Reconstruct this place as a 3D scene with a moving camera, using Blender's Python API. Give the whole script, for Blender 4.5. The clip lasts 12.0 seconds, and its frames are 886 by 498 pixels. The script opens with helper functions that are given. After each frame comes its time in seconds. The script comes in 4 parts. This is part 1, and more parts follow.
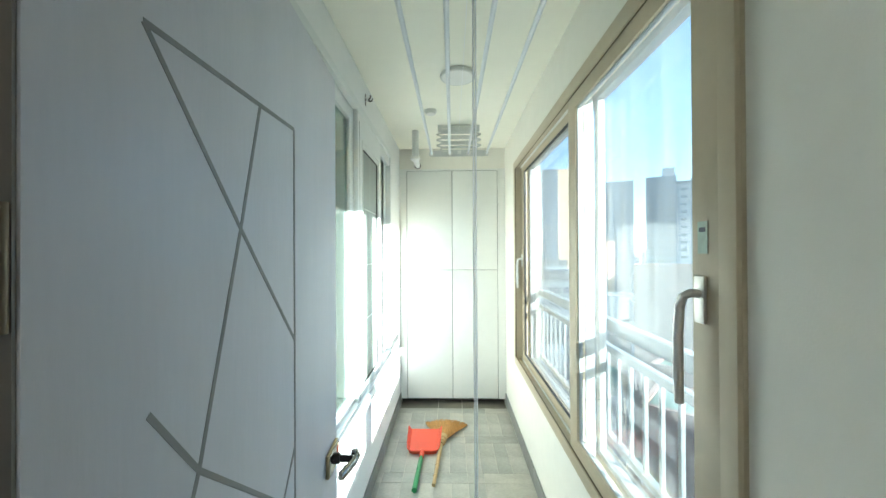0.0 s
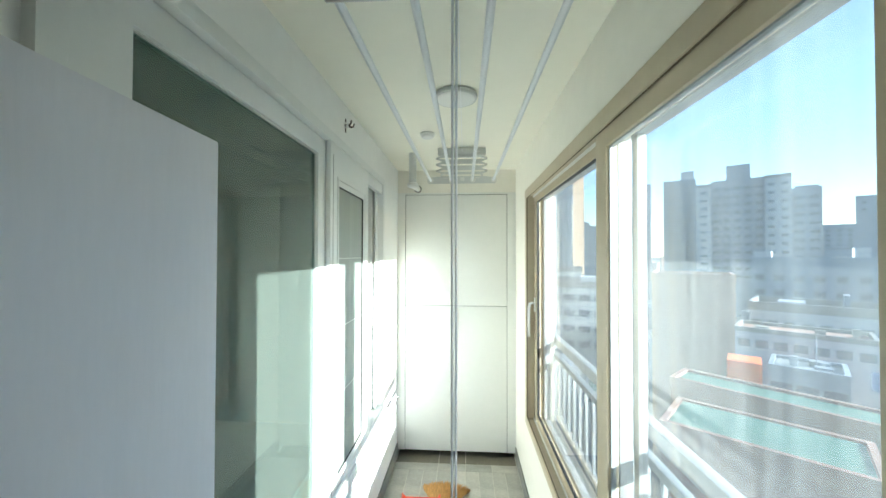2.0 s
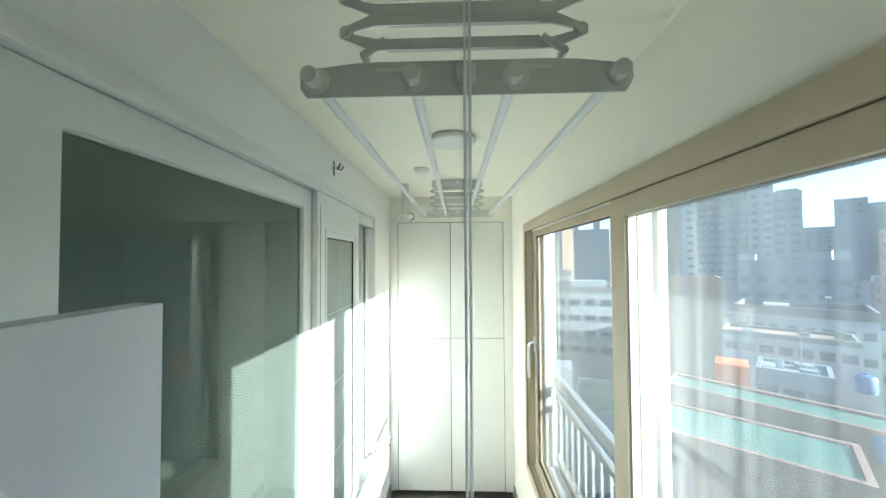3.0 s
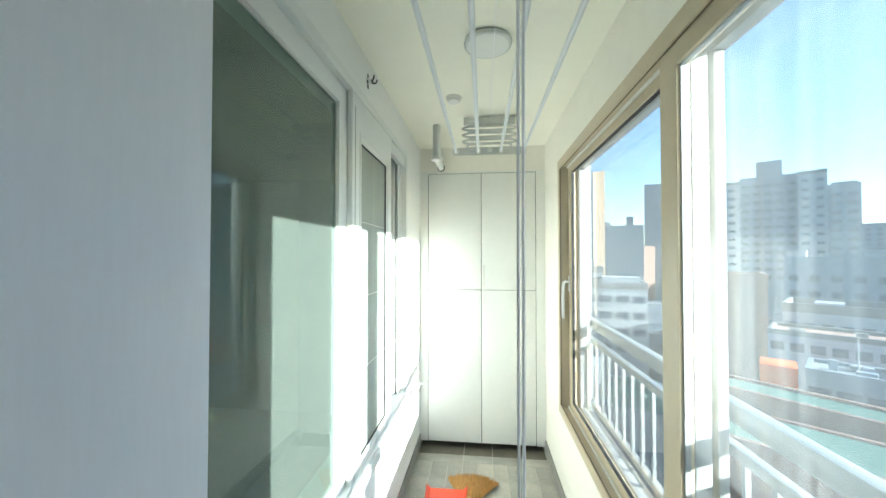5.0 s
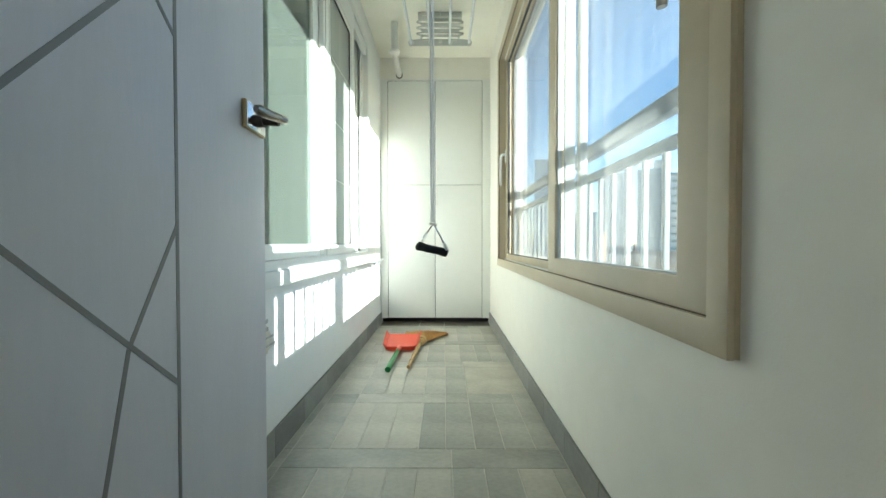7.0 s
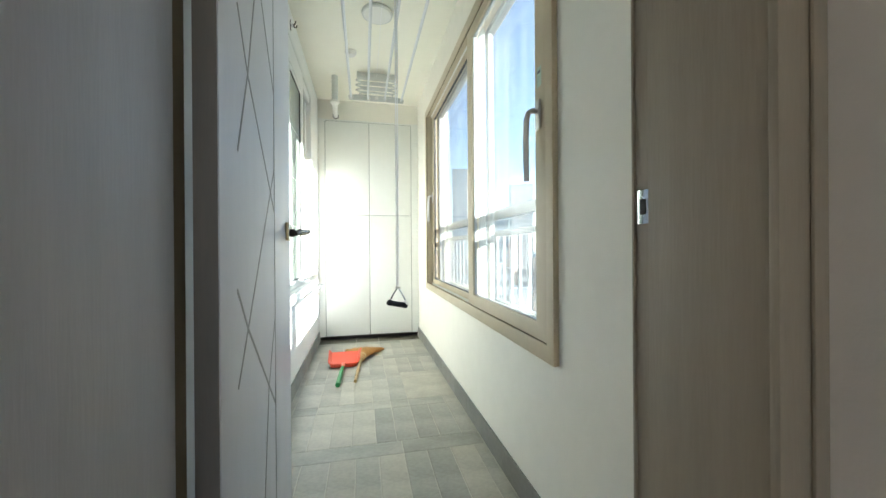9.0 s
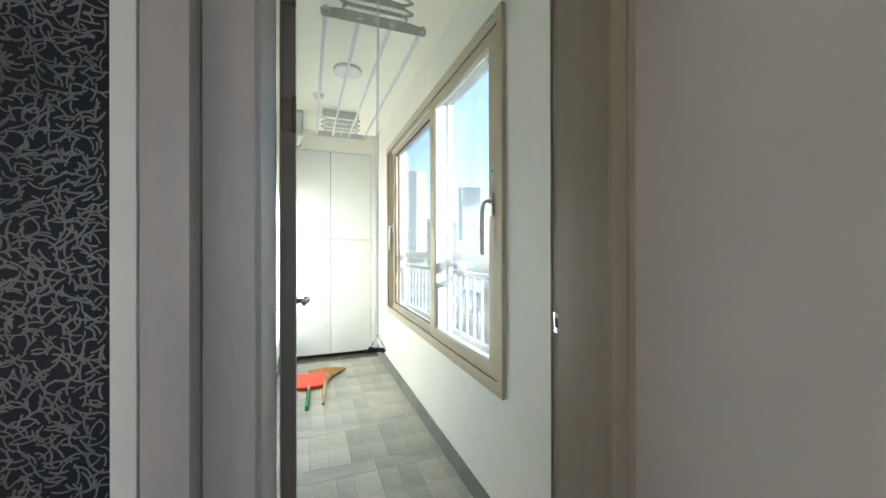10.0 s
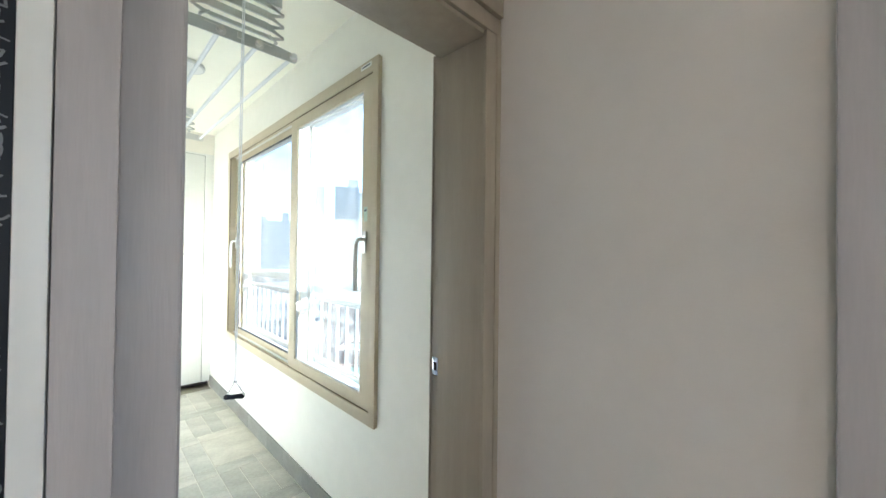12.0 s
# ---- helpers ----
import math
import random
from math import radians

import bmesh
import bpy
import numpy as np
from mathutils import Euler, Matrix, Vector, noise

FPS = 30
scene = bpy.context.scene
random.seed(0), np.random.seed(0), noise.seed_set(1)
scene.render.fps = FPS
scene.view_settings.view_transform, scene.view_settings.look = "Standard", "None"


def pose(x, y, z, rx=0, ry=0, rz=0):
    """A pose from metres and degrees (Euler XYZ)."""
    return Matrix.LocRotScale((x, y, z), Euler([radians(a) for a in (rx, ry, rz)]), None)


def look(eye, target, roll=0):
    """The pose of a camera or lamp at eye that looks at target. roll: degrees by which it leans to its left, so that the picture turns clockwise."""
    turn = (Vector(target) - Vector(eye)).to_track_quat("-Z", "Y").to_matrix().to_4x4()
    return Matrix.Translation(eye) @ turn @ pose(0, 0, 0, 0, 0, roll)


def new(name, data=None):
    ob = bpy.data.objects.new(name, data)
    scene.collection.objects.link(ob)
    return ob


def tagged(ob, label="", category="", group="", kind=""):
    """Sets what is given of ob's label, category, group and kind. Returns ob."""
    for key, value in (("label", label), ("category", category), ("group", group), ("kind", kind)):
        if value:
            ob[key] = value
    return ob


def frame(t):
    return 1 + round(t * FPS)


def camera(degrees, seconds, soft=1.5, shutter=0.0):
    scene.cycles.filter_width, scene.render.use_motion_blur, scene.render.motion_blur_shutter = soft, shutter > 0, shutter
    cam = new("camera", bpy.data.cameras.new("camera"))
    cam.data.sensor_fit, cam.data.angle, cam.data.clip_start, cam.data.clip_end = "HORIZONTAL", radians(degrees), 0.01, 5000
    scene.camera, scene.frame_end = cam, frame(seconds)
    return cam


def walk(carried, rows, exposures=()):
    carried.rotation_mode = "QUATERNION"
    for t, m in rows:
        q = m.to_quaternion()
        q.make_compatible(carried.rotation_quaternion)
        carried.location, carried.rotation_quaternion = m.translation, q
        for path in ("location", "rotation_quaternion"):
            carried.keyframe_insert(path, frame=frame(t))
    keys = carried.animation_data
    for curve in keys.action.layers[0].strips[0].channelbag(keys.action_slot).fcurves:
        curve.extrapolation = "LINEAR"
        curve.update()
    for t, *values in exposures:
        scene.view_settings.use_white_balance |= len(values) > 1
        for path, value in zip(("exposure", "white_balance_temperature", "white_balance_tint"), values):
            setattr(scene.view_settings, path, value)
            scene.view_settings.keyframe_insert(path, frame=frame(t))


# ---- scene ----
cam = camera(101.6, 12.0)
PATH = [
    (0, (0.046, -0.002, 1.584), (-0.003, 1.998, 1.594), -0.3),
    (0.5, (0.087, -0.077, 1.646), (-0.053, 1.918, 1.673), 0.4),
    (0.6, (0.086, -0.074, 1.636), (-0.003, 1.923, 1.673), 0.1),
    (1, (0.074, -0.070, 1.681), (0.117, 1.929, 1.694), 0.1),
    (1.5, (0.097, 0.131, 1.683), (0.122, 2.131, 1.699), -0.0),
    (2, (0.133, 0.401, 1.861), (0.012, 2.397, 1.891), 0.1),
    (2.5, (0.116, 0.506, 2.038), (0.118, 2.506, 2.082), 0.2),
    (2.7, (0.094, 0.517, 2.096), (0.074, 2.517, 2.146), 0.0),
    (4.3, (0.109, 0.568, 1.948), (-0.14, 2.551, 2.0), -0.2),
    (4.5, (0.096, 0.586, 1.89), (-0.168, 2.568, 1.937), -0.1),
    (5, (0.062, 0.556, 1.688), (-0.156, 2.544, 1.724), -0.0),
    (5.5, (0.066, 0.568, 1.438), (0.019, 2.567, 1.452), -0.0),
    (6, (0.102, 0.532, 1.102), (0.06, 2.531, 1.116), -0.8),
    (6.5, (0.132, 0.367, 0.841), (0.072, 2.366, 0.83), -0.2),
    (6.7, (0.156, 0.26, 0.803), (0.112, 2.259, 0.77), -0.1),
    (7.5, (0.100, -0.030, 0.812), (0.140, 1.970, 0.785), -0.3),
    (8.3, (0.016, -0.317, 0.865), (0.156, 1.678, 0.863), -0.6),
    (8.5, (0.002, -0.334, 0.897), (0.203, 1.656, 0.89), -0.4),
    (9, (-0.016, -0.372, 1.007), (0.413, 1.582, 1.005), -0.4),
    (9.5, (-0.064, -0.48, 1.146), (0.53, 1.43, 1.146), -0.1),
    (10, (-0.197, -0.672, 1.27), (0.502, 1.202, 1.272), -0.1),
    (10.5, (-0.303, -0.799, 1.408), (0.301, 1.108, 1.415), -0.0),
    (10.9, (-0.366, -0.848, 1.447), (0.152, 1.084, 1.448), -0.0),
    (11, (-0.376, -0.85, 1.443), (0.174, 1.073, 1.449), 0.0),
    (11.5, (-0.397, -0.808, 1.432), (0.482, 0.989, 1.434), 0.4),
    (12, (-0.361, -0.695, 1.429), (1.046, 0.726, 1.45), 0.7),
]
walk(cam, [(t, look(eye, target, roll)) for t, eye, target, roll in PATH],
     ((0.0, 3.05, 5950, 4), (0.6, 2.93, 6000, 6), (1.5, 2.88, 6050, 7), (2.7, 2.92, 6080, 6), (5.0, 2.93, 6150, 6), (5.5, 2.78, 6200, 5), (6.7, 2.66, 6280, 4), (8.5, 3.00, 6280, 10), (9.5, 3.06, 6200, 11), (10.5, 3.27, 6050, 11), (11.5, 3.60, 6000, 12), (12.0, 3.68, 6000, 13)))

# world, sun, large lights
SUN_AZ, SUN_EL = 120.2, 17.6
world = bpy.data.worlds.new("world")
scene.world = world
world.use_nodes = True
wn = world.node_tree.nodes
sky = wn.new("ShaderNodeTexSky")
sky.sky_type, sky.sun_disc = "NISHITA", False
sky.sun_elevation, sky.sun_rotation = radians(SUN_EL), radians(SUN_AZ)
sky.air_density, sky.dust_density, sky.ozone_density = 1.0, 0.35, 2.6
world.node_tree.links.new(sky.outputs[0], wn["Background"].inputs[0])
wn["Background"].inputs[1].default_value = 0.058

az, el = radians(SUN_AZ), radians(SUN_EL)
sun_dir = Vector((math.sin(az) * math.cos(el), math.cos(az) * math.cos(el), math.sin(el)))
sun = new("sun", bpy.data.lights.new("sun", "SUN"))
sun.data.energy, sun.data.angle, sun.data.color = 3.0, radians(0.5), (1.0, 0.97, 0.91)
sun.matrix_world = look(sun_dir * 30, (0, 0, 0))


# ---- materials ----
def mat(name, color, rough=0.5, metal=0.0, vary=0.0, scale=6.0, stretch=(1, 1, 1), bump=0.0, bump_scale=60.0, each=0.0, coat=0.0):
    """Colour with noise at two scales, a fine relief, and a difference from piece to piece."""
    m = bpy.data.materials.new(name)
    m.use_nodes = True
    n, l = m.node_tree.nodes, m.node_tree.links
    b = n["Principled BSDF"]
    b.inputs["Base Color"].default_value = (*color, 1)
    b.inputs["Roughness"].default_value = rough
    b.inputs["Metallic"].default_value = metal
    b.inputs["Coat Weight"].default_value = coat
    co = n.new("ShaderNodeTexCoord")
    mp = n.new("ShaderNodeMapping")
    mp.inputs["Scale"].default_value = stretch
    l.new(co.outputs["Object"], mp.inputs[0])
    if vary or each:
        big, small = n.new("ShaderNodeTexNoise"), n.new("ShaderNodeTexNoise")
        big.inputs["Scale"].default_value, small.inputs["Scale"].default_value = scale, scale * 9
        big.inputs["Detail"].default_value = 4
        l.new(mp.outputs[0], big.inputs[0]), l.new(mp.outputs[0], small.inputs[0])
        add = n.new("ShaderNodeMath")
        add.operation = "MULTIPLY_ADD"
        l.new(small.outputs[0], add.inputs[0])
        add.inputs[1].default_value = 0.5
        l.new(big.outputs[0], add.inputs[2])
        rng = n.new("ShaderNodeMapRange")
        rng.inputs["From Min"].default_value, rng.inputs["From Max"].default_value = 0.5, 1.0
        rng.inputs["To Min"].default_value, rng.inputs["To Max"].default_value = 1 - vary, 1 + vary
        l.new(add.outputs[0], rng.inputs[0])
        info = n.new("ShaderNodeObjectInfo")
        per = n.new("ShaderNodeMapRange")
        per.inputs["To Min"].default_value, per.inputs["To Max"].default_value = 1 - each, 1 + each
        l.new(info.outputs["Random"], per.inputs[0])
        mul = n.new("ShaderNodeMath")
        mul.operation = "MULTIPLY"
        l.new(rng.outputs[0], mul.inputs[0]), l.new(per.outputs[0], mul.inputs[1])
        hsv = n.new("ShaderNodeHueSaturation")
        hsv.inputs["Color"].default_value = (*color, 1)
        l.new(mul.outputs[0], hsv.inputs["Value"])
        l.new(hsv.outputs[0], b.inputs["Base Color"])
    if bump:
        nz, bp = n.new("ShaderNodeTexNoise"), n.new("ShaderNodeBump")
        nz.inputs["Scale"].default_value = bump_scale
        nz.inputs["Detail"].default_value = 3
        l.new(mp.outputs[0], nz.inputs[0]), l.new(nz.outputs[0], bp.inputs["Height"])
        bp.inputs["Strength"].default_value, bp.inputs["Distance"].default_value = bump, 0.002
        l.new(bp.outputs[0], b.inputs["Normal"])
    return m


def glass(name, tint, dust, gloss=1.0, dust_color=(0.80, 0.88, 0.90), pattern=0.35):
    """A pane: clear, mirroring by Fresnel, with a thin film of dust that catches the sun."""
    m = bpy.data.materials.new(name)
    m.use_nodes = True
    n, l = m.node_tree.nodes, m.node_tree.links
    n.remove(n["Principled BSDF"])
    out = n["Material Output"]
    clear, mirror, dif, thru = (n.new("ShaderNodeBsdf" + k) for k in ("Transparent", "Glossy", "Diffuse", "Translucent"))
    clear.inputs[0].default_value = (*tint, 1)
    mirror.inputs["Roughness"].default_value = 0.0
    dif.inputs[0].default_value = thru.inputs[0].default_value = (*dust_color, 1)
    half, film, top = n.new("ShaderNodeMixShader"), n.new("ShaderNodeMixShader"), n.new("ShaderNodeMixShader")
    l.new(dif.outputs[0], half.inputs[1]), l.new(thru.outputs[0], half.inputs[2])
    co, nz, rng = n.new("ShaderNodeTexCoord"), n.new("ShaderNodeTexNoise"), n.new("ShaderNodeMapRange")
    mp = n.new("ShaderNodeMapping")
    # Upright streaks in the dust also stand in for narrow reflections.
    mp.inputs["Scale"].default_value = (9, 9, 0.45)
    l.new(co.outputs["Object"], mp.inputs[0]), l.new(mp.outputs[0], nz.inputs[0])
    nz.inputs["Scale"].default_value, nz.inputs["Detail"].default_value = 3.0, 5
    rng.inputs["From Min"].default_value, rng.inputs["From Max"].default_value = 0.3, 0.7
    rng.inputs["To Min"].default_value, rng.inputs["To Max"].default_value = dust * (1 - pattern), dust * (1 + pattern)
    l.new(nz.outputs[0], rng.inputs[0]), l.new(rng.outputs[0], film.inputs[0])
    l.new(clear.outputs[0], film.inputs[1]), l.new(half.outputs[0], film.inputs[2])
    fr, pw, mul = n.new("ShaderNodeLayerWeight"), n.new("ShaderNodeMath"), n.new("ShaderNodeMath")
    fr.inputs[0].default_value = 0.5
    pw.operation, mul.operation = "POWER", "MULTIPLY_ADD"
    pw.inputs[1].default_value = 4.2
    mul.inputs[1].default_value, mul.inputs[2].default_value = 0.85 * gloss, 0.035 * gloss
    l.new(fr.outputs["Facing"], pw.inputs[0]), l.new(pw.outputs[0], mul.inputs[0]), l.new(mul.outputs[0], top.inputs[0])
    l.new(film.outputs[0], top.inputs[1]), l.new(mirror.outputs[0], top.inputs[2])
    l.new(top.outputs[0], out.inputs[0])
    return m


M = {
    "wall": mat("wall paint", (0.90, 0.875, 0.78), 0.7, vary=0.03, scale=1.5, bump=0.15, bump_scale=220),
    "wall_low": mat("washable wall paint", (0.84, 0.85, 0.83), 0.6, vary=0.03, scale=1.5, bump=0.15, bump_scale=220),
    "ceiling": mat("ceiling paint", (0.95, 0.93, 0.81), 0.75, vary=0.02, scale=1.2, bump=0.12, bump_scale=200),
    "cabinet": mat("cabinet laminate", (0.83, 0.84, 0.79), 0.5, vary=0.02, scale=2),
    "gap": mat("dark gap", (0.02, 0.02, 0.018), 0.9),
    "toe": mat("dark toe kick", (0.05, 0.045, 0.04), 0.7, vary=0.1),
    "beige": mat("beige window laminate", (0.56, 0.475, 0.33), 0.42, vary=0.05, scale=3, bump=0.08),
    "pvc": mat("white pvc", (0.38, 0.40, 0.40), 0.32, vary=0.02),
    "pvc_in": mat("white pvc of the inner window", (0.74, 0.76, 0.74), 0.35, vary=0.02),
    "seam": mat("brown seam", (0.15, 0.115, 0.07), 0.7),
    "gasket": mat("black gasket", (0.02, 0.02, 0.02), 0.6),
    "glass": glass("window glass", (0.955, 0.98, 0.975), 0.044, 0.5, pattern=0.6),
    "glass_far": glass("window glass less dusty", (0.98, 0.99, 0.99), 0.010, 0.6),
    "glass_in": glass("inner window glass", (0.52, 0.70, 0.64), 0.19, 1.0, (0.74, 0.80, 0.74), 0.05),
    "glass_film": glass("inner window glass with milky film", (0.60, 0.72, 0.66), 0.58, 0.8, (0.78, 0.82, 0.77), 0.05),
    "door": mat("door film", (0.63, 0.62, 0.66), 0.36, vary=0.035, scale=3, stretch=(4, 4, 0.6), bump=0.12, bump_scale=40),
    "groove": mat("grey groove", (0.22, 0.22, 0.215), 0.45),
    # Brown grey, with the shade of the unlit hinge side put in.
    "door_edge": mat("grey door edge darkened for shade", (0.20, 0.175, 0.15), 0.5, vary=0.08, stretch=(6, 6, 0.5)),
    "frame": mat("door frame film", (0.335, 0.285, 0.215), 0.5, vary=0.07, scale=5, stretch=(6, 6, 0.5), bump=0.25, bump_scale=40),
    "frame_pale": mat("pale door frame film", (0.44, 0.42, 0.42), 0.45, vary=0.05, scale=5, stretch=(6, 6, 0.5), bump=0.2, bump_scale=40),
    "chrome": mat("chrome", (0.75, 0.76, 0.78), 0.12, 1.0),
    "satin": mat("satin nickel", (0.62, 0.60, 0.57), 0.38, 0.9, vary=0.05),
    "bronze": mat("dark bronze", (0.18, 0.14, 0.095), 0.5, 0.7, vary=0.15, scale=20),
    "smoked": mat("smoked nickel", (0.30, 0.27, 0.23), 0.22, 1.0, vary=0.35, scale=40),
    "brass": mat("brass", (0.42, 0.32, 0.18), 0.35, 1.0),
    "dark_metal": mat("dark metal", (0.06, 0.05, 0.045), 0.35, 0.8),
    "alu": mat("painted aluminium", (0.66, 0.67, 0.64), 0.4, 0.3, vary=0.03),
    "bar": mat("white drying bar", (0.75, 0.77, 0.77), 0.35, vary=0.02),
    "cord": mat("pale grey cord", (0.92, 0.93, 0.95), 0.35),
    "foam": mat("black foam grip", (0.018, 0.02, 0.026), 0.75, bump=0.4, bump_scale=150),
    "white": mat("white plastic", (0.80, 0.79, 0.74), 0.4),
    "lamp": mat("frosted lamp cover", (0.82, 0.82, 0.78), 0.5),
    "red": mat("orange red plastic", (0.78, 0.085, 0.035), 0.38, vary=0.05),
    "green": mat("green plastic handle", (0.03, 0.27, 0.08), 0.4, vary=0.05),
    "straw": mat("broom straw", (0.50, 0.27, 0.08), 0.8, vary=0.3, scale=30, stretch=(4, 0.6, 1)),
    "bamboo": mat("bamboo stick", (0.55, 0.38, 0.17), 0.5, vary=0.15, scale=12),
    "grout": mat("grout", (0.55, 0.53, 0.45), 0.9, vary=0.1),
    "tile": mat("grey tile", (0.365, 0.36, 0.31), 0.42, vary=0.20, scale=5, stretch=(1, 1.6, 1), bump=0.15, bump_scale=50, each=0.1),
    "tile_mid": mat("warm grey tile", (0.415, 0.405, 0.345), 0.42, vary=0.20, scale=5, stretch=(1, 1.6, 1), bump=0.15, bump_scale=50, each=0.1),
    "tile_warm": mat("beige grey tile", (0.465, 0.445, 0.37), 0.42, vary=0.18, scale=5, stretch=(1, 1.6, 1), bump=0.15, bump_scale=50, each=0.1),
    "tile_shade": mat("tile with cabinet shade painted in", (0.15, 0.135, 0.10), 0.5, vary=0.25, scale=5, bump=0.15, bump_scale=50),
    "base": mat("dark grey base tile", (0.25, 0.25, 0.225), 0.45, vary=0.15, scale=5, bump=0.15, bump_scale=50, each=0.2),
    "room_wall": mat("room wallpaper", (0.66, 0.625, 0.58), 0.8, vary=0.03, scale=2, bump=0.2, bump_scale=180),
    "room_floor": mat("room floor", (0.30, 0.22, 0.14), 0.5, vary=0.1),
    "room_tile": mat("room wall tile", (0.52, 0.49, 0.41), 0.35, vary=0.06, scale=4),
    # Wall and ceiling tones carry the dimness of the room behind glass.
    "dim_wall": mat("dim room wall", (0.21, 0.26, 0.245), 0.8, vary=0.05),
    # Streaks in the ceiling colour stand in for reflected ceiling lines.
    "dim_ceiling": mat("dim room ceiling with streaks for reflections", (0.16, 0.17, 0.14), 0.6, vary=0.3, scale=3, stretch=(1, 8, 1)),
    "panel": mat("black film", (0.014, 0.017, 0.023), 0.45),
    "vine": mat("pale etched line", (0.15, 0.155, 0.17), 0.35, vary=0.5, scale=5),
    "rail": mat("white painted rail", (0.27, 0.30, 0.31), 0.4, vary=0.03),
    "sill": mat("outer sill", (0.22, 0.22, 0.21), 0.5, vary=0.08),
    "ground": mat("city ground", (0.12, 0.135, 0.135), 0.9, vary=0.3, scale=0.05),
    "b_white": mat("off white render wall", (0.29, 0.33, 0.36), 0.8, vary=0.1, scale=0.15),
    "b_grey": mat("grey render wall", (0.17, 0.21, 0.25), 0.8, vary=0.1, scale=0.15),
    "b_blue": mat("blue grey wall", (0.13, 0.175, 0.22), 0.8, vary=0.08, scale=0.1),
    "b_pink": mat("pinkish brick wall", (0.29, 0.20, 0.165), 0.8, vary=0.1, scale=0.2),
    "b_brown": mat("brownish parapet render", (0.20, 0.115, 0.09), 0.85, vary=0.15, scale=0.4),
    "b_cap": mat("weathered parapet", (0.16, 0.175, 0.18), 0.85, vary=0.15, scale=0.4),
    # Bright beige with the sun on a wall put into the colour.
    "b_sunlit": mat("beige wall with sunlight in its colour", (0.62, 0.47, 0.33), 0.8, vary=0.08, scale=0.2),
    "b_green": mat("green roof paint", (0.045, 0.115, 0.088), 0.7, vary=0.12, scale=0.3),
    "b_orange": mat("orange roof", (0.75, 0.16, 0.05), 0.7, vary=0.1, scale=0.5),
    "b_tank": mat("blue tank", (0.04, 0.10, 0.24), 0.5, vary=0.05),
    # Window tone lightened and blued to stand in for haze and sky reflection.
    "b_hazed_pane": mat("dark window", (0.10, 0.13, 0.16), 0.2),
    "b_roof": mat("grey roof", (0.17, 0.19, 0.19), 0.9, vary=0.15, scale=0.2, each=0.2),
    "sticker": mat("pale green sticker", (0.50, 0.62, 0.52), 0.5, vary=0.1, scale=60),
    "ink": mat("grey print", (0.15, 0.16, 0.18), 0.7),
    "bag_ink": mat("faded grey print", (0.46, 0.46, 0.45), 0.7, vary=0.2, scale=60),
    "bag": mat("thin white plastic", (0.68, 0.66, 0.58), 0.5, vary=0.08, scale=15, bump=0.8, bump_scale=25),
}
M["panel"].node_tree.nodes["Principled BSDF"].inputs["Specular IOR Level"].default_value = 0.2
for piece in ("glass", "glass_far", "glass_in", "glass_film"):
    M[piece].use_transparent_shadow = True


# ---- building helpers ----
def box(bm, x0, x1, y0, y1, z0, z1, bevel=0.0):
    v = [bm.verts.new((x, y, z)) for x in (x0, x1) for y in (y0, y1) for z in (z0, z1)]
    fs = [bm.faces.new([v[i] for i in q]) for q in ((0, 1, 3, 2), (4, 6, 7, 5), (0, 4, 5, 1), (2, 3, 7, 6), (0, 2, 6, 4), (1, 5, 7, 3))]
    if bevel:
        bmesh.ops.bevel(bm, geom=list({e for f in fs for e in f.edges}), offset=bevel, segments=2, affect="EDGES", profile=0.6)
    return bm


def boxes(*dims, bevel=0.0):
    bm = bmesh.new()
    for d in dims:
        box(bm, *d, bevel=bevel)
    return bm


def rod(bm, a, b, r, r2=None, seg=16, caps=True):
    """A round bar from a to b, thinning from r to r2."""
    a, b = Vector(a), Vector(b)
    q = (b - a).to_track_quat("Z", "Y").to_matrix().to_4x4()
    bmesh.ops.create_cone(bm, cap_ends=caps, segments=seg, radius1=r, radius2=r if r2 is None else r2, depth=(b - a).length,
                          matrix=Matrix.Translation((a + b) / 2) @ q)
    return bm


def rods(*args, seg=16):
    bm = bmesh.new()
    for a in args:
        rod(bm, *a, seg=seg)
    return bm


def lathe(bm, center, profile, seg=32, axis="Z"):
    """A turned body: profile is (radius, height) pairs."""
    c = Vector(center)
    rings = []
    for r, h in profile:
        ring = []
        for k in range(seg):
            a = 2 * math.pi * k / seg
            p = Vector((r * math.cos(a), r * math.sin(a), h))
            if axis == "X":
                p = Vector((h, p.x, p.y))
            ring.append(bm.verts.new(c + p))
        rings.append(ring)
    for r0, r1 in zip(rings, rings[1:]):
        for k in range(seg):
            bm.faces.new((r0[k], r0[(k + 1) % seg], r1[(k + 1) % seg], r1[k]))
    for ring in (rings[0], rings[-1]):
        bm.faces.new(ring)
    return bm


def tube(bm, points, r, seg=10, flat=1.0):
    """A bent tube through the points."""
    pts = [Vector(p) for p in points]
    rs = r if isinstance(r, (list, tuple)) else [r] * len(pts)
    rings = []
    up = Vector((0.13, 0.2, 1)).normalized()
    for i, p in enumerate(pts):
        d = (pts[min(i + 1, len(pts) - 1)] - pts[max(i - 1, 0)]).normalized()
        s = d.cross(up).normalized()
        u = s.cross(d)
        rings.append([bm.verts.new(p + rs[i] * (math.cos(a) * s + flat * math.sin(a) * u)) for a in [2 * math.pi * k / seg for k in range(seg)]])
    for r0, r1 in zip(rings, rings[1:]):
        for k in range(seg):
            bm.faces.new((r0[k], r0[(k + 1) % seg], r1[(k + 1) % seg], r1[k]))
    bm.faces.new(rings[0]), bm.faces.new(rings[-1])
    return bm


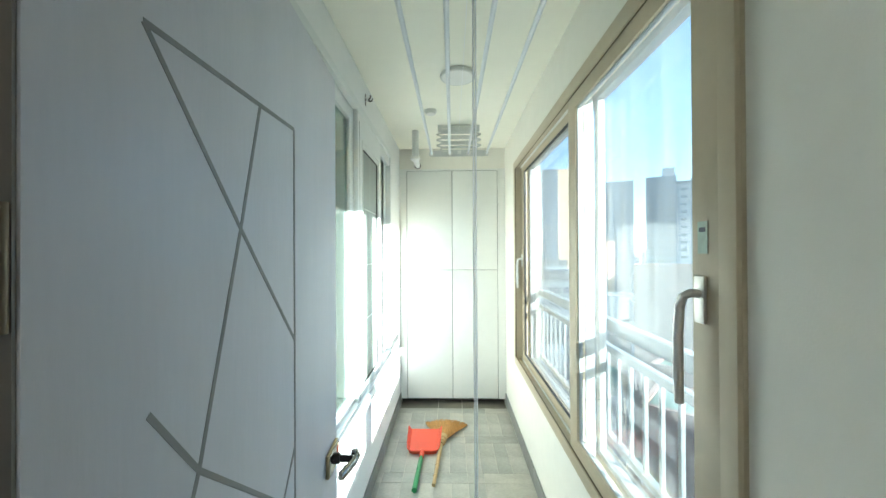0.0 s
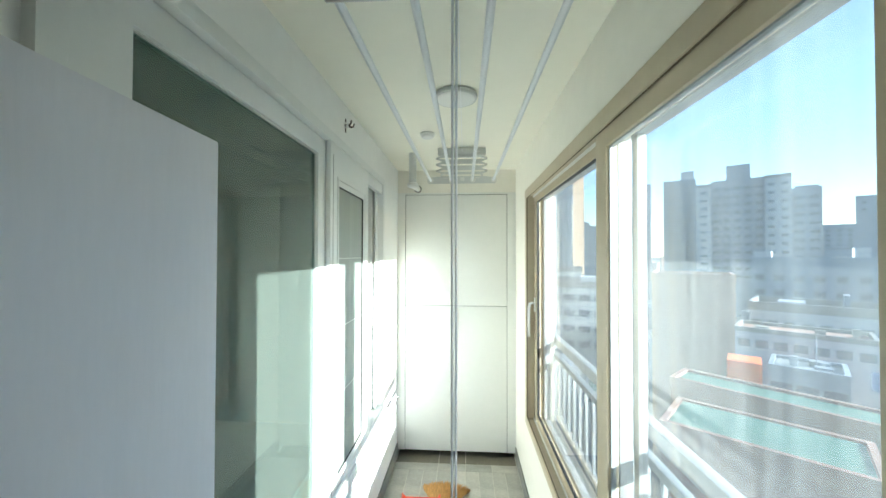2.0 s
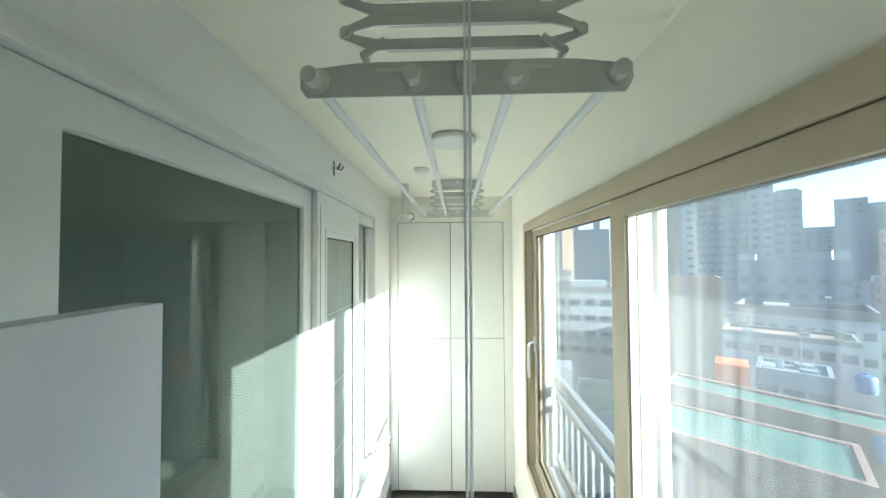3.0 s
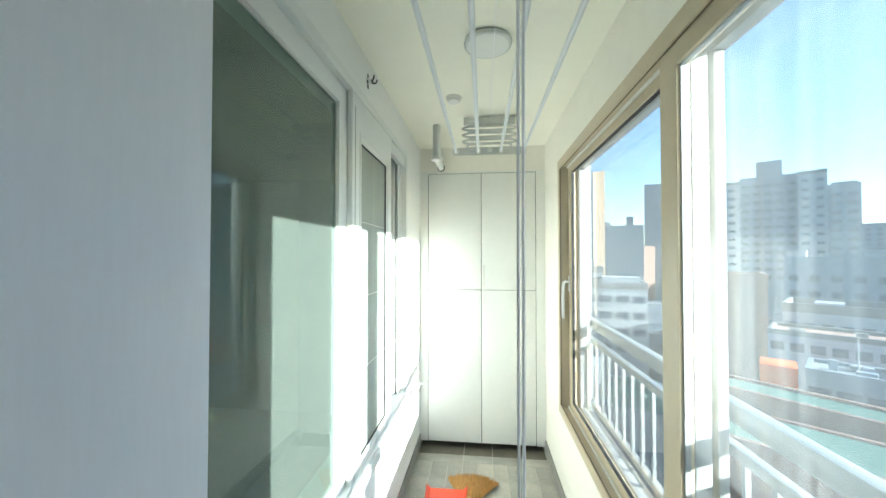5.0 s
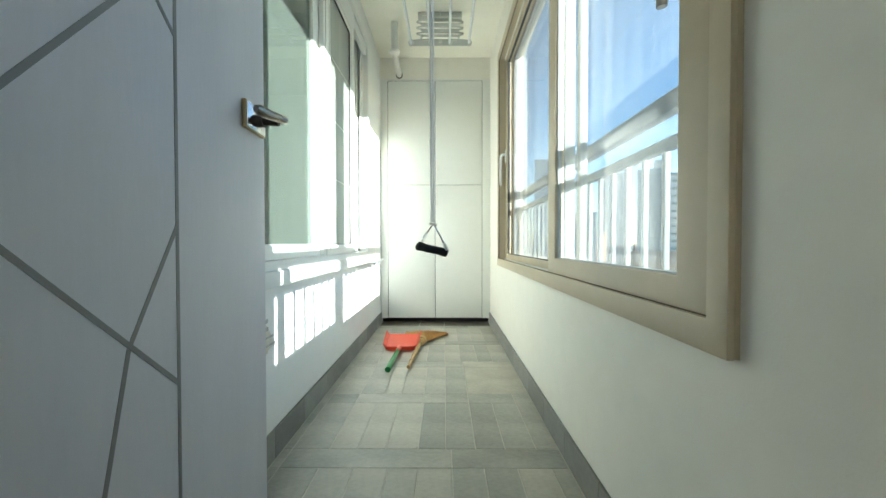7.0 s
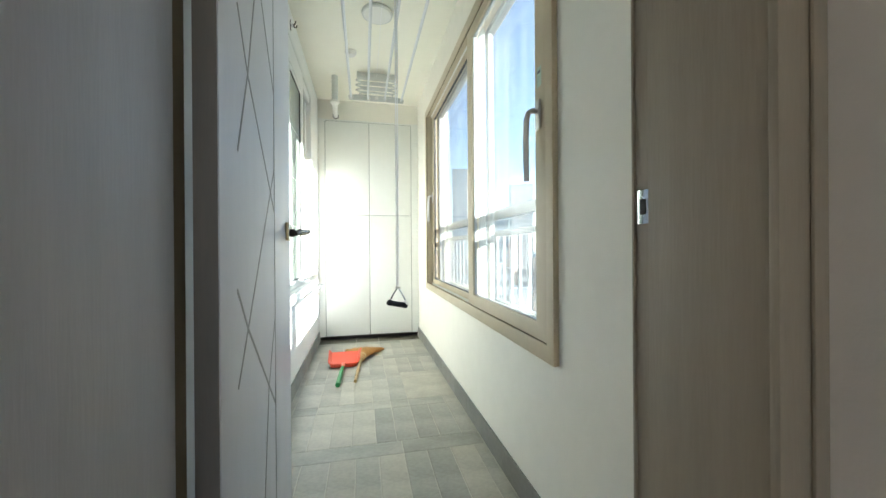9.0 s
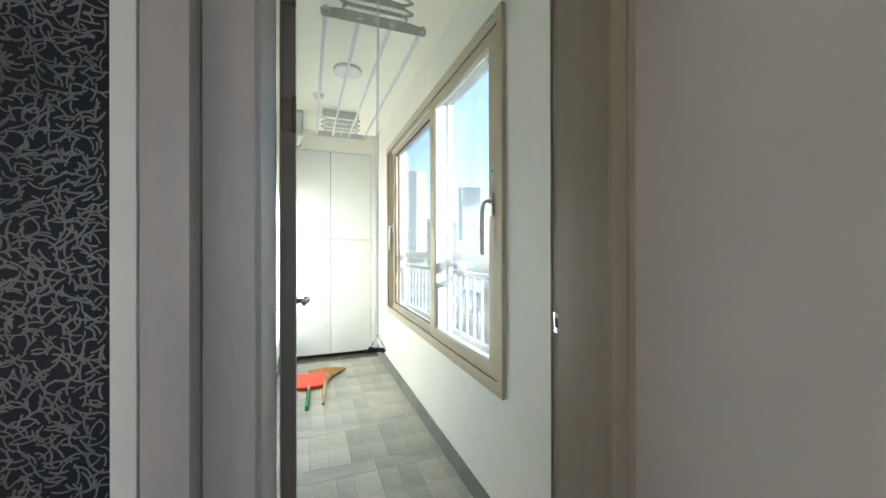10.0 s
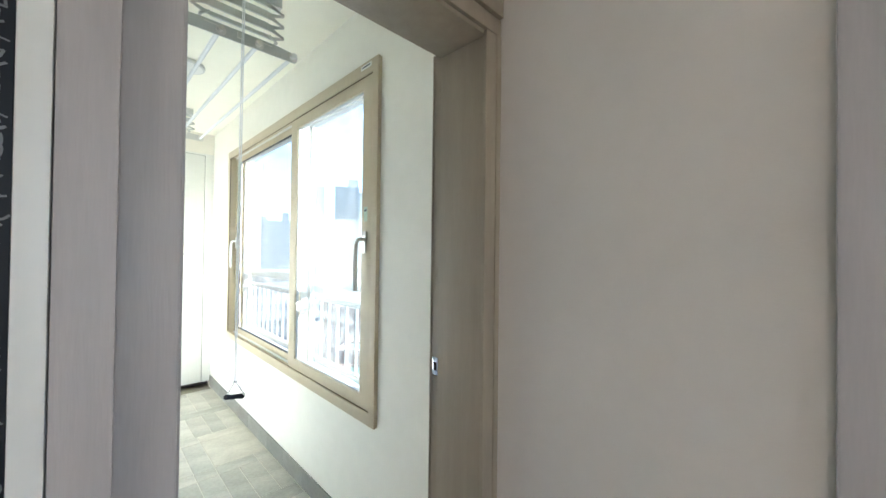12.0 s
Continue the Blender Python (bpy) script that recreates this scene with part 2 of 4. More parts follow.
def finish(ob, bm, material, smooth=None):
    bmesh.ops.recalc_face_normals(bm, faces=bm.faces)
    if smooth:
        lim = radians(smooth)
        for f in bm.faces:
            f.smooth = True
        for e in bm.edges:
            if len(e.link_faces) == 2 and e.calc_face_angle(0) > lim:
                e.smooth = False
    bm.to_mesh(ob.data)
    bm.free()
    ob.data.materials.append(M[material])
    return ob


def base_of(ob):
    p = Vector(ob.location)
    while ob.parent:
        ob = ob.parent
        p += ob.location
    return p


def part(name, bm, material, parent, label="", smooth=30, kind=""):
    """One mesh, drawn in world places, under a thing or a part."""
    ob = new(name, bpy.data.meshes.new(name))
    bmesh.ops.translate(bm, verts=bm.verts, vec=-base_of(parent))
    finish(ob, bm, material, smooth)
    ob.parent = parent
    return tagged(ob, label, kind=kind)


def thing(name, base, label, category, group=""):
    ob = new(name)
    ob.location = base
    ob.empty_display_size = 0.05
    return tagged(ob, label, category, group)


def solo(name, base, bm, material, label="", category="", kind="", smooth=30):
    ob = new(name, bpy.data.meshes.new(name))
    ob.location = base
    bmesh.ops.translate(bm, verts=bm.verts, vec=-Vector(base))
    finish(ob, bm, material, smooth)
    return tagged(ob, label, category, kind=kind)


def structure(name, bm, material, label="", smooth=None):
    return solo(name, (0, 0, 0), bm, material, label, kind="structure", smooth=smooth)


# ---- plan ----
FLOOR, CEIL = 0.0, 2.645
XL, XR = -0.495, 0.60            # balcony walls
YN, YF = 0.16, 3.75              # door wall's face, cabinet's face
WIN = (0.69, 3.128, 0.622, 2.337)    # outer window: y0, y1, z0, z1
INN = (0.87, 3.10, 0.703, 2.425)      # inner window

# ---- large structure ----
floor = structure("floor", boxes((-0.70, 0.85, -0.11, 4.4, FLOOR - 0.25, FLOOR - 0.0015)), "grout", "grey tiled balcony floor with pale grout lines")
structure("ceiling", boxes((-0.70, 0.85, -0.02, 4.45, CEIL, CEIL + 0.2)), "ceiling", "cream painted balcony ceiling")
y0, y1, z0, z1 = WIN
structure("wall_outer", boxes(
    (XR, 0.79, -0.02, y0, FLOOR, CEIL), (XR, 0.79, y1, 4.4, FLOOR, CEIL),
    (XR, 0.79, y0, y1, FLOOR, z0), (XR, 0.79, y0, y1, z1, CEIL)), "wall", "cream painted outer wall round the window")
y0, y1, z0, z1 = INN
structure("wall_inner", boxes(
    (-0.69, XL, YN, y0, FLOOR, CEIL), (-0.69, XL, y1, 4.4, FLOOR, CEIL),
    (-0.69, XL, y0, y1, FLOOR, z0), (-0.69, XL, y0, y1, z1, CEIL)), "wall_low", "white painted inner wall under the room window")
structure("wall_back", boxes((XL, XR, YF + 0.002, YF + 0.06, 2.435, CEIL), (XL, XR, 4.30, 4.4, FLOOR, CEIL)), "wall", "cream wall above the cabinet")
# wall with the doorway
structure("wall_door", boxes(
    (-0.69, -0.335, -0.07, YN, FLOOR, CEIL + 0.1), (0.467, XR, -0.02, YN, FLOOR, CEIL), (-0.335, 0.467, -0.07, YN, 2.16, CEIL + 0.1)),
    "wall", "cream wall that holds the balcony door")
# room behind the doorway
structure("wall_room_side", boxes((0.467, 0.59, -2.9, -0.021, FLOOR, 2.6)), "room_wall", "plain warm grey room wall beside the doorway")
structure("wall_room_far", boxes((-1.9, -0.841, -0.20, -0.06, FLOOR, 2.6)), "room_tile", "beige tiled room wall beyond the dark panel")
structure("wall_room_end", boxes((-2.0, -0.75, -3.0, -2.9, FLOOR, 2.6), (0.35, 0.59, -3.0, -2.9, FLOOR, 2.6), (-0.75, 0.35, -3.0, -2.9, FLOOR, 0.9), (-0.75, 0.35, -3.0, -2.9, 2.2, 2.6), (-2.0, -1.9, -2.9, -0.06, FLOOR, 2.6)), "room_wall", "plain room walls behind the walker")
structure("floor_room", boxes((-2.0, 0.57, -3.0, -0.11, FLOOR - 0.2, FLOOR)), "room_floor", "brown room floor")
structure("ceiling_room", boxes((-2.0, 0.57, -3.0, -0.09, 2.6, 2.75)), "wall", "plain room ceiling")
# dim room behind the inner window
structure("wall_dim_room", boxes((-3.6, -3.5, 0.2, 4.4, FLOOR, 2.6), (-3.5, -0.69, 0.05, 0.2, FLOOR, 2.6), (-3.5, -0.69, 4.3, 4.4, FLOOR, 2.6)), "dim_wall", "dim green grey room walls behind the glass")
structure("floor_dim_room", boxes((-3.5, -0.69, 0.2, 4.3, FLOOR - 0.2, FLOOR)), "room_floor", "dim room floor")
structure("ceiling_dim_room", boxes((-3.6, -0.69, 0.05, 4.4, 2.5, 2.6)), "dim_ceiling", "dim room ceiling with streaks for reflected ceiling lines")

# lamp added at an unseen opening behind the walker, to light the room
room_light = new("unseen_room_light", bpy.data.lights.new("unseen_room_light", "AREA"))
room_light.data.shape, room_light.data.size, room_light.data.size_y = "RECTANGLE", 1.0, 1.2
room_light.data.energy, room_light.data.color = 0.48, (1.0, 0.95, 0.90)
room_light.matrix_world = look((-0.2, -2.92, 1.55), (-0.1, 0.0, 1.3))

# ---- door frame ----
frame_ob = thing("door_frame", (0.1, 0, FLOOR), "cream wood-film door frame round the balcony doorway", "door frame")
frame_ob["kind"] = "structure"
part("jamb", boxes((0.413, 0.4665, -0.070, 0.105, FLOOR, 2.05), (0.428, 0.4665, 0.105, 0.148, FLOOR, 2.06), (0.424, 0.436, 0.148, 0.153, FLOOR, 2.06), bevel=0.002), "frame", frame_ob)
part("jamb", boxes((-0.3345, -0.262, -0.075, 0.175, FLOOR, 2.06), bevel=0.003), "frame_pale", frame_ob)
# Added dark block stands in for the shaded gap beside the leaf.
part("gap_filler", boxes((-0.300, -0.2635, 0.1755, 0.208, FLOOR, 2.03), bevel=0.001), "seam", frame_ob, "dark brown block for the shade in the hinge gap")
part("lintel", boxes((-0.2615, 0.413, -0.070, 0.105, 2.030, 2.158), (-0.2615, 0.428, 0.105, 0.148, 2.062, 2.158), bevel=0.003), "frame", frame_ob)
part("casing", boxes((0.405, 0.4665, -0.081, -0.0705, FLOOR, 2.04), (0.446, 0.4665, -0.086, -0.0815, FLOOR, 2.04), bevel=0.002), "frame", frame_ob)
part("casing", boxes((-0.3345, -0.268, -0.092, -0.0755, FLOOR, 2.04), bevel=0.004), "frame_pale", frame_ob, "pale lilac-white casing")
part("casing", boxes((-0.3865, -0.335, -0.142, -0.0755, FLOOR, 2.14), bevel=0.003), "frame_pale", frame_ob, "pale lilac-white casing")
part("casing", boxes((-0.335, 0.4665, -0.083, -0.0705, 2.041, 2.088), (-0.335, 0.4665, -0.092, -0.0705, 2.091, 2.15), bevel=0.003), "frame", frame_ob)
strike = thing("strike_plate", (0.425, 0.13, 1.10), "small chrome strike plate let into the door jamb", "strike plate")
part("plate", boxes((0.4262, 0.4279, 0.116, 0.142, 1.045, 1.10), bevel=0.0006), "chrome", strike)
part("latch_hole", boxes((0.4254, 0.4261, 0.124, 0.136, 1.06, 1.085)), "gasket", strike, "black latch hole")

# ---- the door leaf, standing open ----
HX, HY, EX, EY = -0.222, 0.216, -0.265, 0.960
leaf_len = math.hypot(EX - HX, EY - HY)
door = thing("door_leaf", (HX, HY, 0.0), "open pale grey door with carved slanting lines beside the inner wall", "door")
door.rotation_euler = (0, 0, math.atan2(EY - HY, EX - HX) - math.pi / 2)


def dpart(name, bm, material, parent=None, label="", smooth=30):
    """A part of the leaf, drawn with y along the leaf, x out of its face."""
    ob = new(name, bpy.data.meshes.new(name))
    finish(ob, bm, material, smooth)
    ob.parent = parent or door
    return tagged(ob, label)


L = leaf_len
dpart("panel", boxes((-0.035, 0.0, 0.0, L, 0.006, 2.042), bevel=0.002), "door")
dpart("edge_band", boxes((-0.033, -0.002, -0.003, -0.0004, 0.008, 2.040)), "door_edge", label="brown grey edge band")
dpart("edge_band", boxes((-0.033, -0.002, L + 0.0004, L + 0.002, 0.008, 2.040)), "frame_pale", label="pale edge band")


def groove(a, b, w=0.0068):
    (u0, w0), (u1, w1) = a, b
    u0, u1 = u0 - 0.002, u1 - 0.002
    d = Vector((0, u1 - u0, w1 - w0)).normalized() * 1.0
    s = Vector((0, -d.z, d.y)) * w / 2
    bm = bmesh.new()
    p = [Vector((0.0006, u0, w0)), Vector((0.0006, u1, w1))]
    top = [p[0] + s, p[1] + s, p[1] - s, p[0] - s]
    low = [q + Vector((-0.003, 0, 0)) for q in top]
    vs = [bm.verts.new(q) for q in top + low]
    bm.faces.new(vs[:4])
    for k in range(4):
        bm.faces.new((vs[k], vs[(k + 1) % 4], vs[(k + 1) % 4 + 4], vs[k + 4]))
    dpart("groove", bm, "groove", smooth=None)


V = 0.452
for a, b in (((0.098, 1.79), (V, 1.812)), ((V, 1.812), (V, 0.19)), ((0.098, 1.79), (0.262, 1.615)), ((0.262, 1.615), (V, 1.42)), ((0.319, 1.805), (0.262, 1.615)),
             ((0.262, 1.615), (0.174, 1.345)), ((0.174, 1.345), (0.100, 1.179)), ((0.103, 1.437), (0.174, 1.345)), ((0.174, 1.345), (V, 1.105)),
             ((V, 1.222), (0.165, 0.857)), ((0.165, 0.857), (0.094, 0.769)), ((0.091, 0.939), (0.165, 0.857)), ((0.165, 0.857), (V, 0.597)),
             ((V, 0.83), (0.362, 0.674)), ((0.362, 0.674), (0.28, 0.32)), ((V, 0.19), (0.20, 0.42))):
    groove(a, b)
# lever set
hz, hu = 1.075, 0.688
plate = dpart("handle_plate", boxes((0.0006, 0.009, hu - 0.046, hu + 0.041, hz - 0.038, hz + 0.019), bevel=0.002), "brass", label="square brass-edged lever plate")
dpart("plate_face", boxes((0.0092, 0.011, hu - 0.043, hu + 0.038, hz - 0.035, hz + 0.016), bevel=0.0008), "chrome", plate, "polished plate face")
bm = rods(((0.009, hu, hz - 0.012), (0.055, hu, hz - 0.014), 0.0085), ((0.011, hu, hz - 0.012), (0.024, hu, hz - 0.012), 0.013))
dpart("handle_stem", bm, "dark_metal", label="dark lever stem")
bm = tube(bmesh.new(), [(0.050, hu + 0.016, hz - 0.006), (0.062, hu + 0.014, hz - 0.006), (0.066, hu + 0.004, hz - 0.008), (0.062, hu - 0.018, hz - 0.011), (0.052, hu - 0.045, hz - 0.013),
                        (0.045, hu - 0.068, hz - 0.013), (0.043, hu - 0.078, hz - 0.013)],
          [0.006, 0.0070, 0.0072, 0.0080, 0.0092, 0.0098, 0.0060], 20, 1.15)
dpart("lever", bm, "smoked", label="satin lever with a slim tip")
for z in (1.86, 1.575, 0.28):
    hb = dpart("hinge", boxes((-0.031, -0.012, -0.0052, -0.0032, z - 0.036, z + 0.036), bevel=0.0008), "bronze", label="dark bronze hinge leaf")
    dpart("knuckle", rods(((-0.005, -0.0075, z - 0.040), (-0.005, -0.0075, z + 0.040), 0.0045)), "bronze", hb, "dark hinge knuckle")

# ---- dark patterned panel beside the doorway ----
panel = thing("glass_panel_door", (-0.6, -0.13, FLOOR), "narrow dark glass panel with a web of pale curved lines, in a white frame", "panel")
part("pane", boxes((-0.735, -0.414, -0.131, -0.121, FLOOR + 0.06, 2.36)), "panel", panel, smooth=None)
part("stile", boxes((-0.759, -0.7355, -0.147, -0.105, FLOOR, 2.42), bevel=0.003), "pvc_in", panel)
part("stile", boxes((-0.4135, -0.3875, -0.145, -0.105, FLOOR, 2.42), bevel=0.003), "pvc_in", panel)
part("rail", boxes((-0.735, -0.4140, -0.145, -0.105, 2.36, 2.42), bevel=0.003), "pvc_in", panel)
part("rail", boxes((-0.735, -0.4140, -0.145, -0.105, FLOOR, FLOOR + 0.06), bevel=0.003), "pvc_in", panel)
structure("trim", boxes((-0.84, -0.7595, -0.150, -0.105, FLOOR, 2.5), bevel=0.004), "frame_pale", "pale casing beside the dark panel")
rng = random.Random(4)
verts, faces = [], []
CELL = 0.0092
NX = int(0.320 / CELL)
for k in range(NX * 251):
    cx = -0.735 + (k % NX + rng.uniform(-0.1, 1.1)) * CELL
    cz = 0.05 + (k // NX + rng.uniform(-0.1, 1.1)) * CELL
    a, ln, bend = rng.uniform(0, math.pi * 2), rng.uniform(0.014, 0.027), rng.choice((-1, 1)) * rng.uniform(0.5, 2.1)
    x, z = cx - math.cos(a) * ln / 2, cz - math.sin(a) * ln / 2
    pts = []
    for i in range(5):
        aa = a + bend * (i / 4 - 0.5)
        pts.append((x, z, aa))
        x, z = x + math.cos(aa) * ln / 4, z + math.sin(aa) * ln / 4
    if min(p[0] for p in pts) < -0.7345 or max(p[0] for p in pts) > -0.4145 or max(p[1] for p in pts) > 2.358:
        continue
    n0, w, yy = len(verts), rng.uniform(0.0009, 0.0013), -0.1314 - (k % 5) * 0.00006
    for x, z, aa in pts:
        sx, sz = -math.sin(aa) * w, math.cos(aa) * w
        verts += [(x + sx, yy, z + sz), (x - sx, yy, z - sz)]
    faces += [(n0 + 2 * i, n0 + 2 * i + 1, n0 + 2 * i + 3, n0 + 2 * i + 2) for i in range(4)]
me = bpy.data.meshes.new("etched_lines")
me.from_pydata([Vector(v) - panel.location for v in verts], [], faces)
me.materials.append(M["vine"])
lines = new("etched_lines", me)
lines.parent = panel
tagged(lines, "pale curved lines on the dark pane", kind="stuff")
structure("door_casing_room", boxes((0.447, 0.4665, -0.86, -0.726, FLOOR, 2.1), bevel=0.004), "frame_pale", "pinkish casing of another door in the room wall")

# ---- outer window (beige inside, white outside) ----
y0, y1, z0, z1 = WIN
win = thing("window_outer", (0.62, (y0 + y1) / 2, z0), "wide beige two-sash sliding window with dusty panes over the city", "window")
win["kind"] = "structure"


def ring(x0, x1, a0, a1, b0, b1, w, wl=None, wr=None, wb=None, wt=None, bevel=0.003):
    """A mitred rectangular frame standing along y."""
    wl, wr, wb, wt = (w if q is None else q for q in (wl, wr, wb, wt))
    bm = bmesh.new()
    loops = []
    for x in (x0, x1):
        for c in (((a0, b0), (a1, b0), (a1, b1), (a0, b1)), ((a0 + wl, b0 + wb), (a1 - wr, b0 + wb), (a1 - wr, b1 - wt), (a0 + wl, b1 - wt))):
            loops.append([bm.verts.new((x, *p)) for p in c])
    o0, i0, o1, i1 = loops
    for p, q in ((o0, i0), (i1, o1), (o1, o0), (i0, i1)):
        for k in range(4):
            n = (k + 1) % 4
            bm.faces.new((p[k], p[n], q[n], q[k]))
    bmesh.ops.recalc_face_normals(bm, faces=bm.faces)
    if bevel:
        edges = [e for e in bm.edges if e.calc_face_angle(0) > 0.5]
        bmesh.ops.bevel(bm, geom=edges, offset=bevel, segments=2, affect="EDGES", profile=0.6)
    return bm


part("frame", ring(0.592, 0.745, y0 + 0.001, y1 - 0.001, z0 + 0.001, z1 - 0.001, 0.041), "beige", win)
part("flange", ring(0.580, 0.5915, y0, y1, z0, z1, 0.046, wb=0.057, wt=0.060, bevel=0.002), "beige", win)
part("seal", ring(0.5868, 0.5914, y0 + 0.0465, y1 - 0.0465, z0 + 0.0575, z1 - 0.0605, 0.002, bevel=0), "seam", win, "dark seal line", smooth=None)
part("track", boxes((0.632, 0.637, y0 + 0.043, y1 - 0.043, z0 + 0.043, z0 + 0.058), (0.668, 0.672, y0 + 0.043, y1 - 0.043, z0 + 0.043, z0 + 0.054),
                    (0.632, 0.637, y0 + 0.043, y1 - 0.043, z1 - 0.058, z1 - 0.043)), "white", win, "pale sliding track")


def sash(name, x0, x1, a0, a1, b0, b1, w, parent, material, pane, label="", wr=None, wl=None, wb=None, wt=None, seal="gasket"):
    s = part(name, ring(x0, x1, a0, a1, b0, b1, w, wr=wr, wl=wl, wb=wb, wt=wt, bevel=0.004), material, parent, label)
    wl, wr, wb, wt = wl or w, wr or w, wb or w, wt or w
    xm = (x0 + x1) / 2
    part("gasket", ring(xm - 0.008, xm + 0.008, a0 + wl - 0.001, a1 - wr + 0.001, b0 + wb - 0.001, b1 - wt + 0.001, 0.005, bevel=0), seal, s, "glazing gasket", smooth=None)
    g = part("pane", boxes((xm - 0.002, xm + 0.002, a0 + wl + 0.003, a1 - wr - 0.003, b0 + wb + 0.003, b1 - wt - 0.003)), pane, s, "clear dusty pane", smooth=None)
    return s, g


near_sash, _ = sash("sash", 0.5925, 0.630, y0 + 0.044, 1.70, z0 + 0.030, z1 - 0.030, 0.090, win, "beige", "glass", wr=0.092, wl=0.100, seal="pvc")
far_sash, _ = sash("sash", 0.640, 0.672, 1.62, y1 - 0.050, z0 + 0.030, z1 - 0.030, 0.065, win, "beige", "glass_far", wl=0.07, wr=0.06)
# Added pale strip stands in for the brightly lit far sash end.
part("interlock", boxes((0.633, 0.675, 1.609, 1.6195, z0 + 0.060, z1 - 0.060), bevel=0.002), "pvc", win, "pale strip for the bright end of the far sash")
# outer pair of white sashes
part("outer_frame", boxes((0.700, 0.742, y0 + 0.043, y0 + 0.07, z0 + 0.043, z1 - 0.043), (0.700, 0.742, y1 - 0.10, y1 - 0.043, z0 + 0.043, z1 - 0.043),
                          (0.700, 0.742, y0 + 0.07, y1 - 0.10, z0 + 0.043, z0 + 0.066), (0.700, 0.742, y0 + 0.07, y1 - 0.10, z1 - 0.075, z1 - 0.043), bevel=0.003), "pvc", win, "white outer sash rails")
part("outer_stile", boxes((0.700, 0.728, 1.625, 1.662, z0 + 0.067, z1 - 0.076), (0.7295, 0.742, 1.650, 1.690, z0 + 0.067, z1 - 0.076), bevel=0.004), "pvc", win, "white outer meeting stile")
part("pane", boxes((0.712, 0.715, y0 + 0.071, 1.624, z0 + 0.067, z1 - 0.076)), "glass_far", win, smooth=None)
part("pane", boxes((0.733, 0.736, 1.691, y1 - 0.101, z0 + 0.067, z1 - 0.076)), "glass_far", win, smooth=None)


def window_lever(parent, x, y, z, side, material="satin"):
    lv = part("lever", boxes((x - 0.008, x, y - 0.017, y + 0.017, z - 0.052, z + 0.052), bevel=0.005), material, parent, "satin metal window lever")
    bm = tube(bmesh.new(), [(x - 0.006, y, z + 0.012), (x - 0.026, y, z + 0.014), (x - 0.038, y + side * 0.005, z + 0.006), (x - 0.043, y + side * 0.010, z - 0.02),
                            (x - 0.044, y + side * 0.013, z - 0.08), (x - 0.043, y + side * 0.015, z - 0.16), (x - 0.041, y + side * 0.016, z - 0.232)],
              [0.011, 0.011, 0.011, 0.0105, 0.0102, 0.0102, 0.0095], 12, 0.85)
    part("grip", bm, material, lv, "bent lever grip")
    return lv


window_lever(near_sash, 0.591, 0.800, 1.475, 1)
window_lever(far_sash, 0.639, 3.045, 1.50, 1, "white")
st = thing("sticker", (0.5915, 0.785, 1.61), "small pale green sticker on the window stile above the lever", "sticker")
part("sheet", boxes((0.5905, 0.5915, 0.782, 0.812, 1.575, 1.645)), "sticker", st, smooth=None)
part("print", boxes((0.5899, 0.5904, 0.787, 0.807, 1.622, 1.632)), "ink", st, "blurred print bars", smooth=None)
st = thing("frame_label", (0.579, 0.82, 2.29), "small white maker's plate on the window frame head", "label plate")
part("sheet", boxes((0.5785, 0.5799, 0.745, 0.835, 2.304, 2.326), bevel=0.0004), "white", st)
part("print", boxes((0.5779, 0.5784, 0.757, 0.823, 2.312, 2.319)), "ink", st, "dark bar", smooth=None)

# ---- outside: sill, pier, railing ----
structure("window_sill", boxes((0.7455, 0.8015, 0.6925, 3.1255, 0.6225, 0.633), (0.7905, 0.8015, 0.6925, 3.1255, 0.590, 0.6225), bevel=0.002), "sill", "grey metal sill outside the window")
structure("wall_pier", boxes((0.79, 0.87, 3.36, 3.75, -2.0, 4.0), (0.79, 0.80, -0.9, 0.55, -2.0, 0.9)), "b_white", "white outside pier at the end of the railing")
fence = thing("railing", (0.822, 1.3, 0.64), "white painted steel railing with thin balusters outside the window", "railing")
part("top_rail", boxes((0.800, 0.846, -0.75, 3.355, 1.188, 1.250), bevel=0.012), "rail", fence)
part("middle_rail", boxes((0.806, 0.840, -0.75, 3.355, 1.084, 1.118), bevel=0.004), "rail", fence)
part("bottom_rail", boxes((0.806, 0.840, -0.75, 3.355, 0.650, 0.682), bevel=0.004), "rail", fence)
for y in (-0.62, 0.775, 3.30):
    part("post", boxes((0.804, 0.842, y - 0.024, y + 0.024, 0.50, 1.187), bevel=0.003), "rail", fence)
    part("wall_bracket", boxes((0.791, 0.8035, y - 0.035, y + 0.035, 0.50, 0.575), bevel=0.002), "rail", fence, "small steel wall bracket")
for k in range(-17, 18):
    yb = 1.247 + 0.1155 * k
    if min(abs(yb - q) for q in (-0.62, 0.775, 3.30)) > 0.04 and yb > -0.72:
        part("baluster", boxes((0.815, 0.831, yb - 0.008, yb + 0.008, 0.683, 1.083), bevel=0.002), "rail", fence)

# ---- inner window (white) ----
y0, y1, z0, z1 = INN
inw = thing("window_inner", (-0.5, (y0 + y1) / 2, z0), "white inner sliding window with greenish dusty glass to a dim room", "window")
inw["kind"] = "structure"
part("frame", ring(-0.66, -0.472, y0, y1, z0, z1, 0.045, wb=0.036), "pvc_in", inw)
part("sill", boxes((-0.4945, -0.462, y0 - 0.02, y1 + 0.02, z0 - 0.06, z0 - 0.001), bevel=0.004), "pvc_in", inw, "white sill lip")
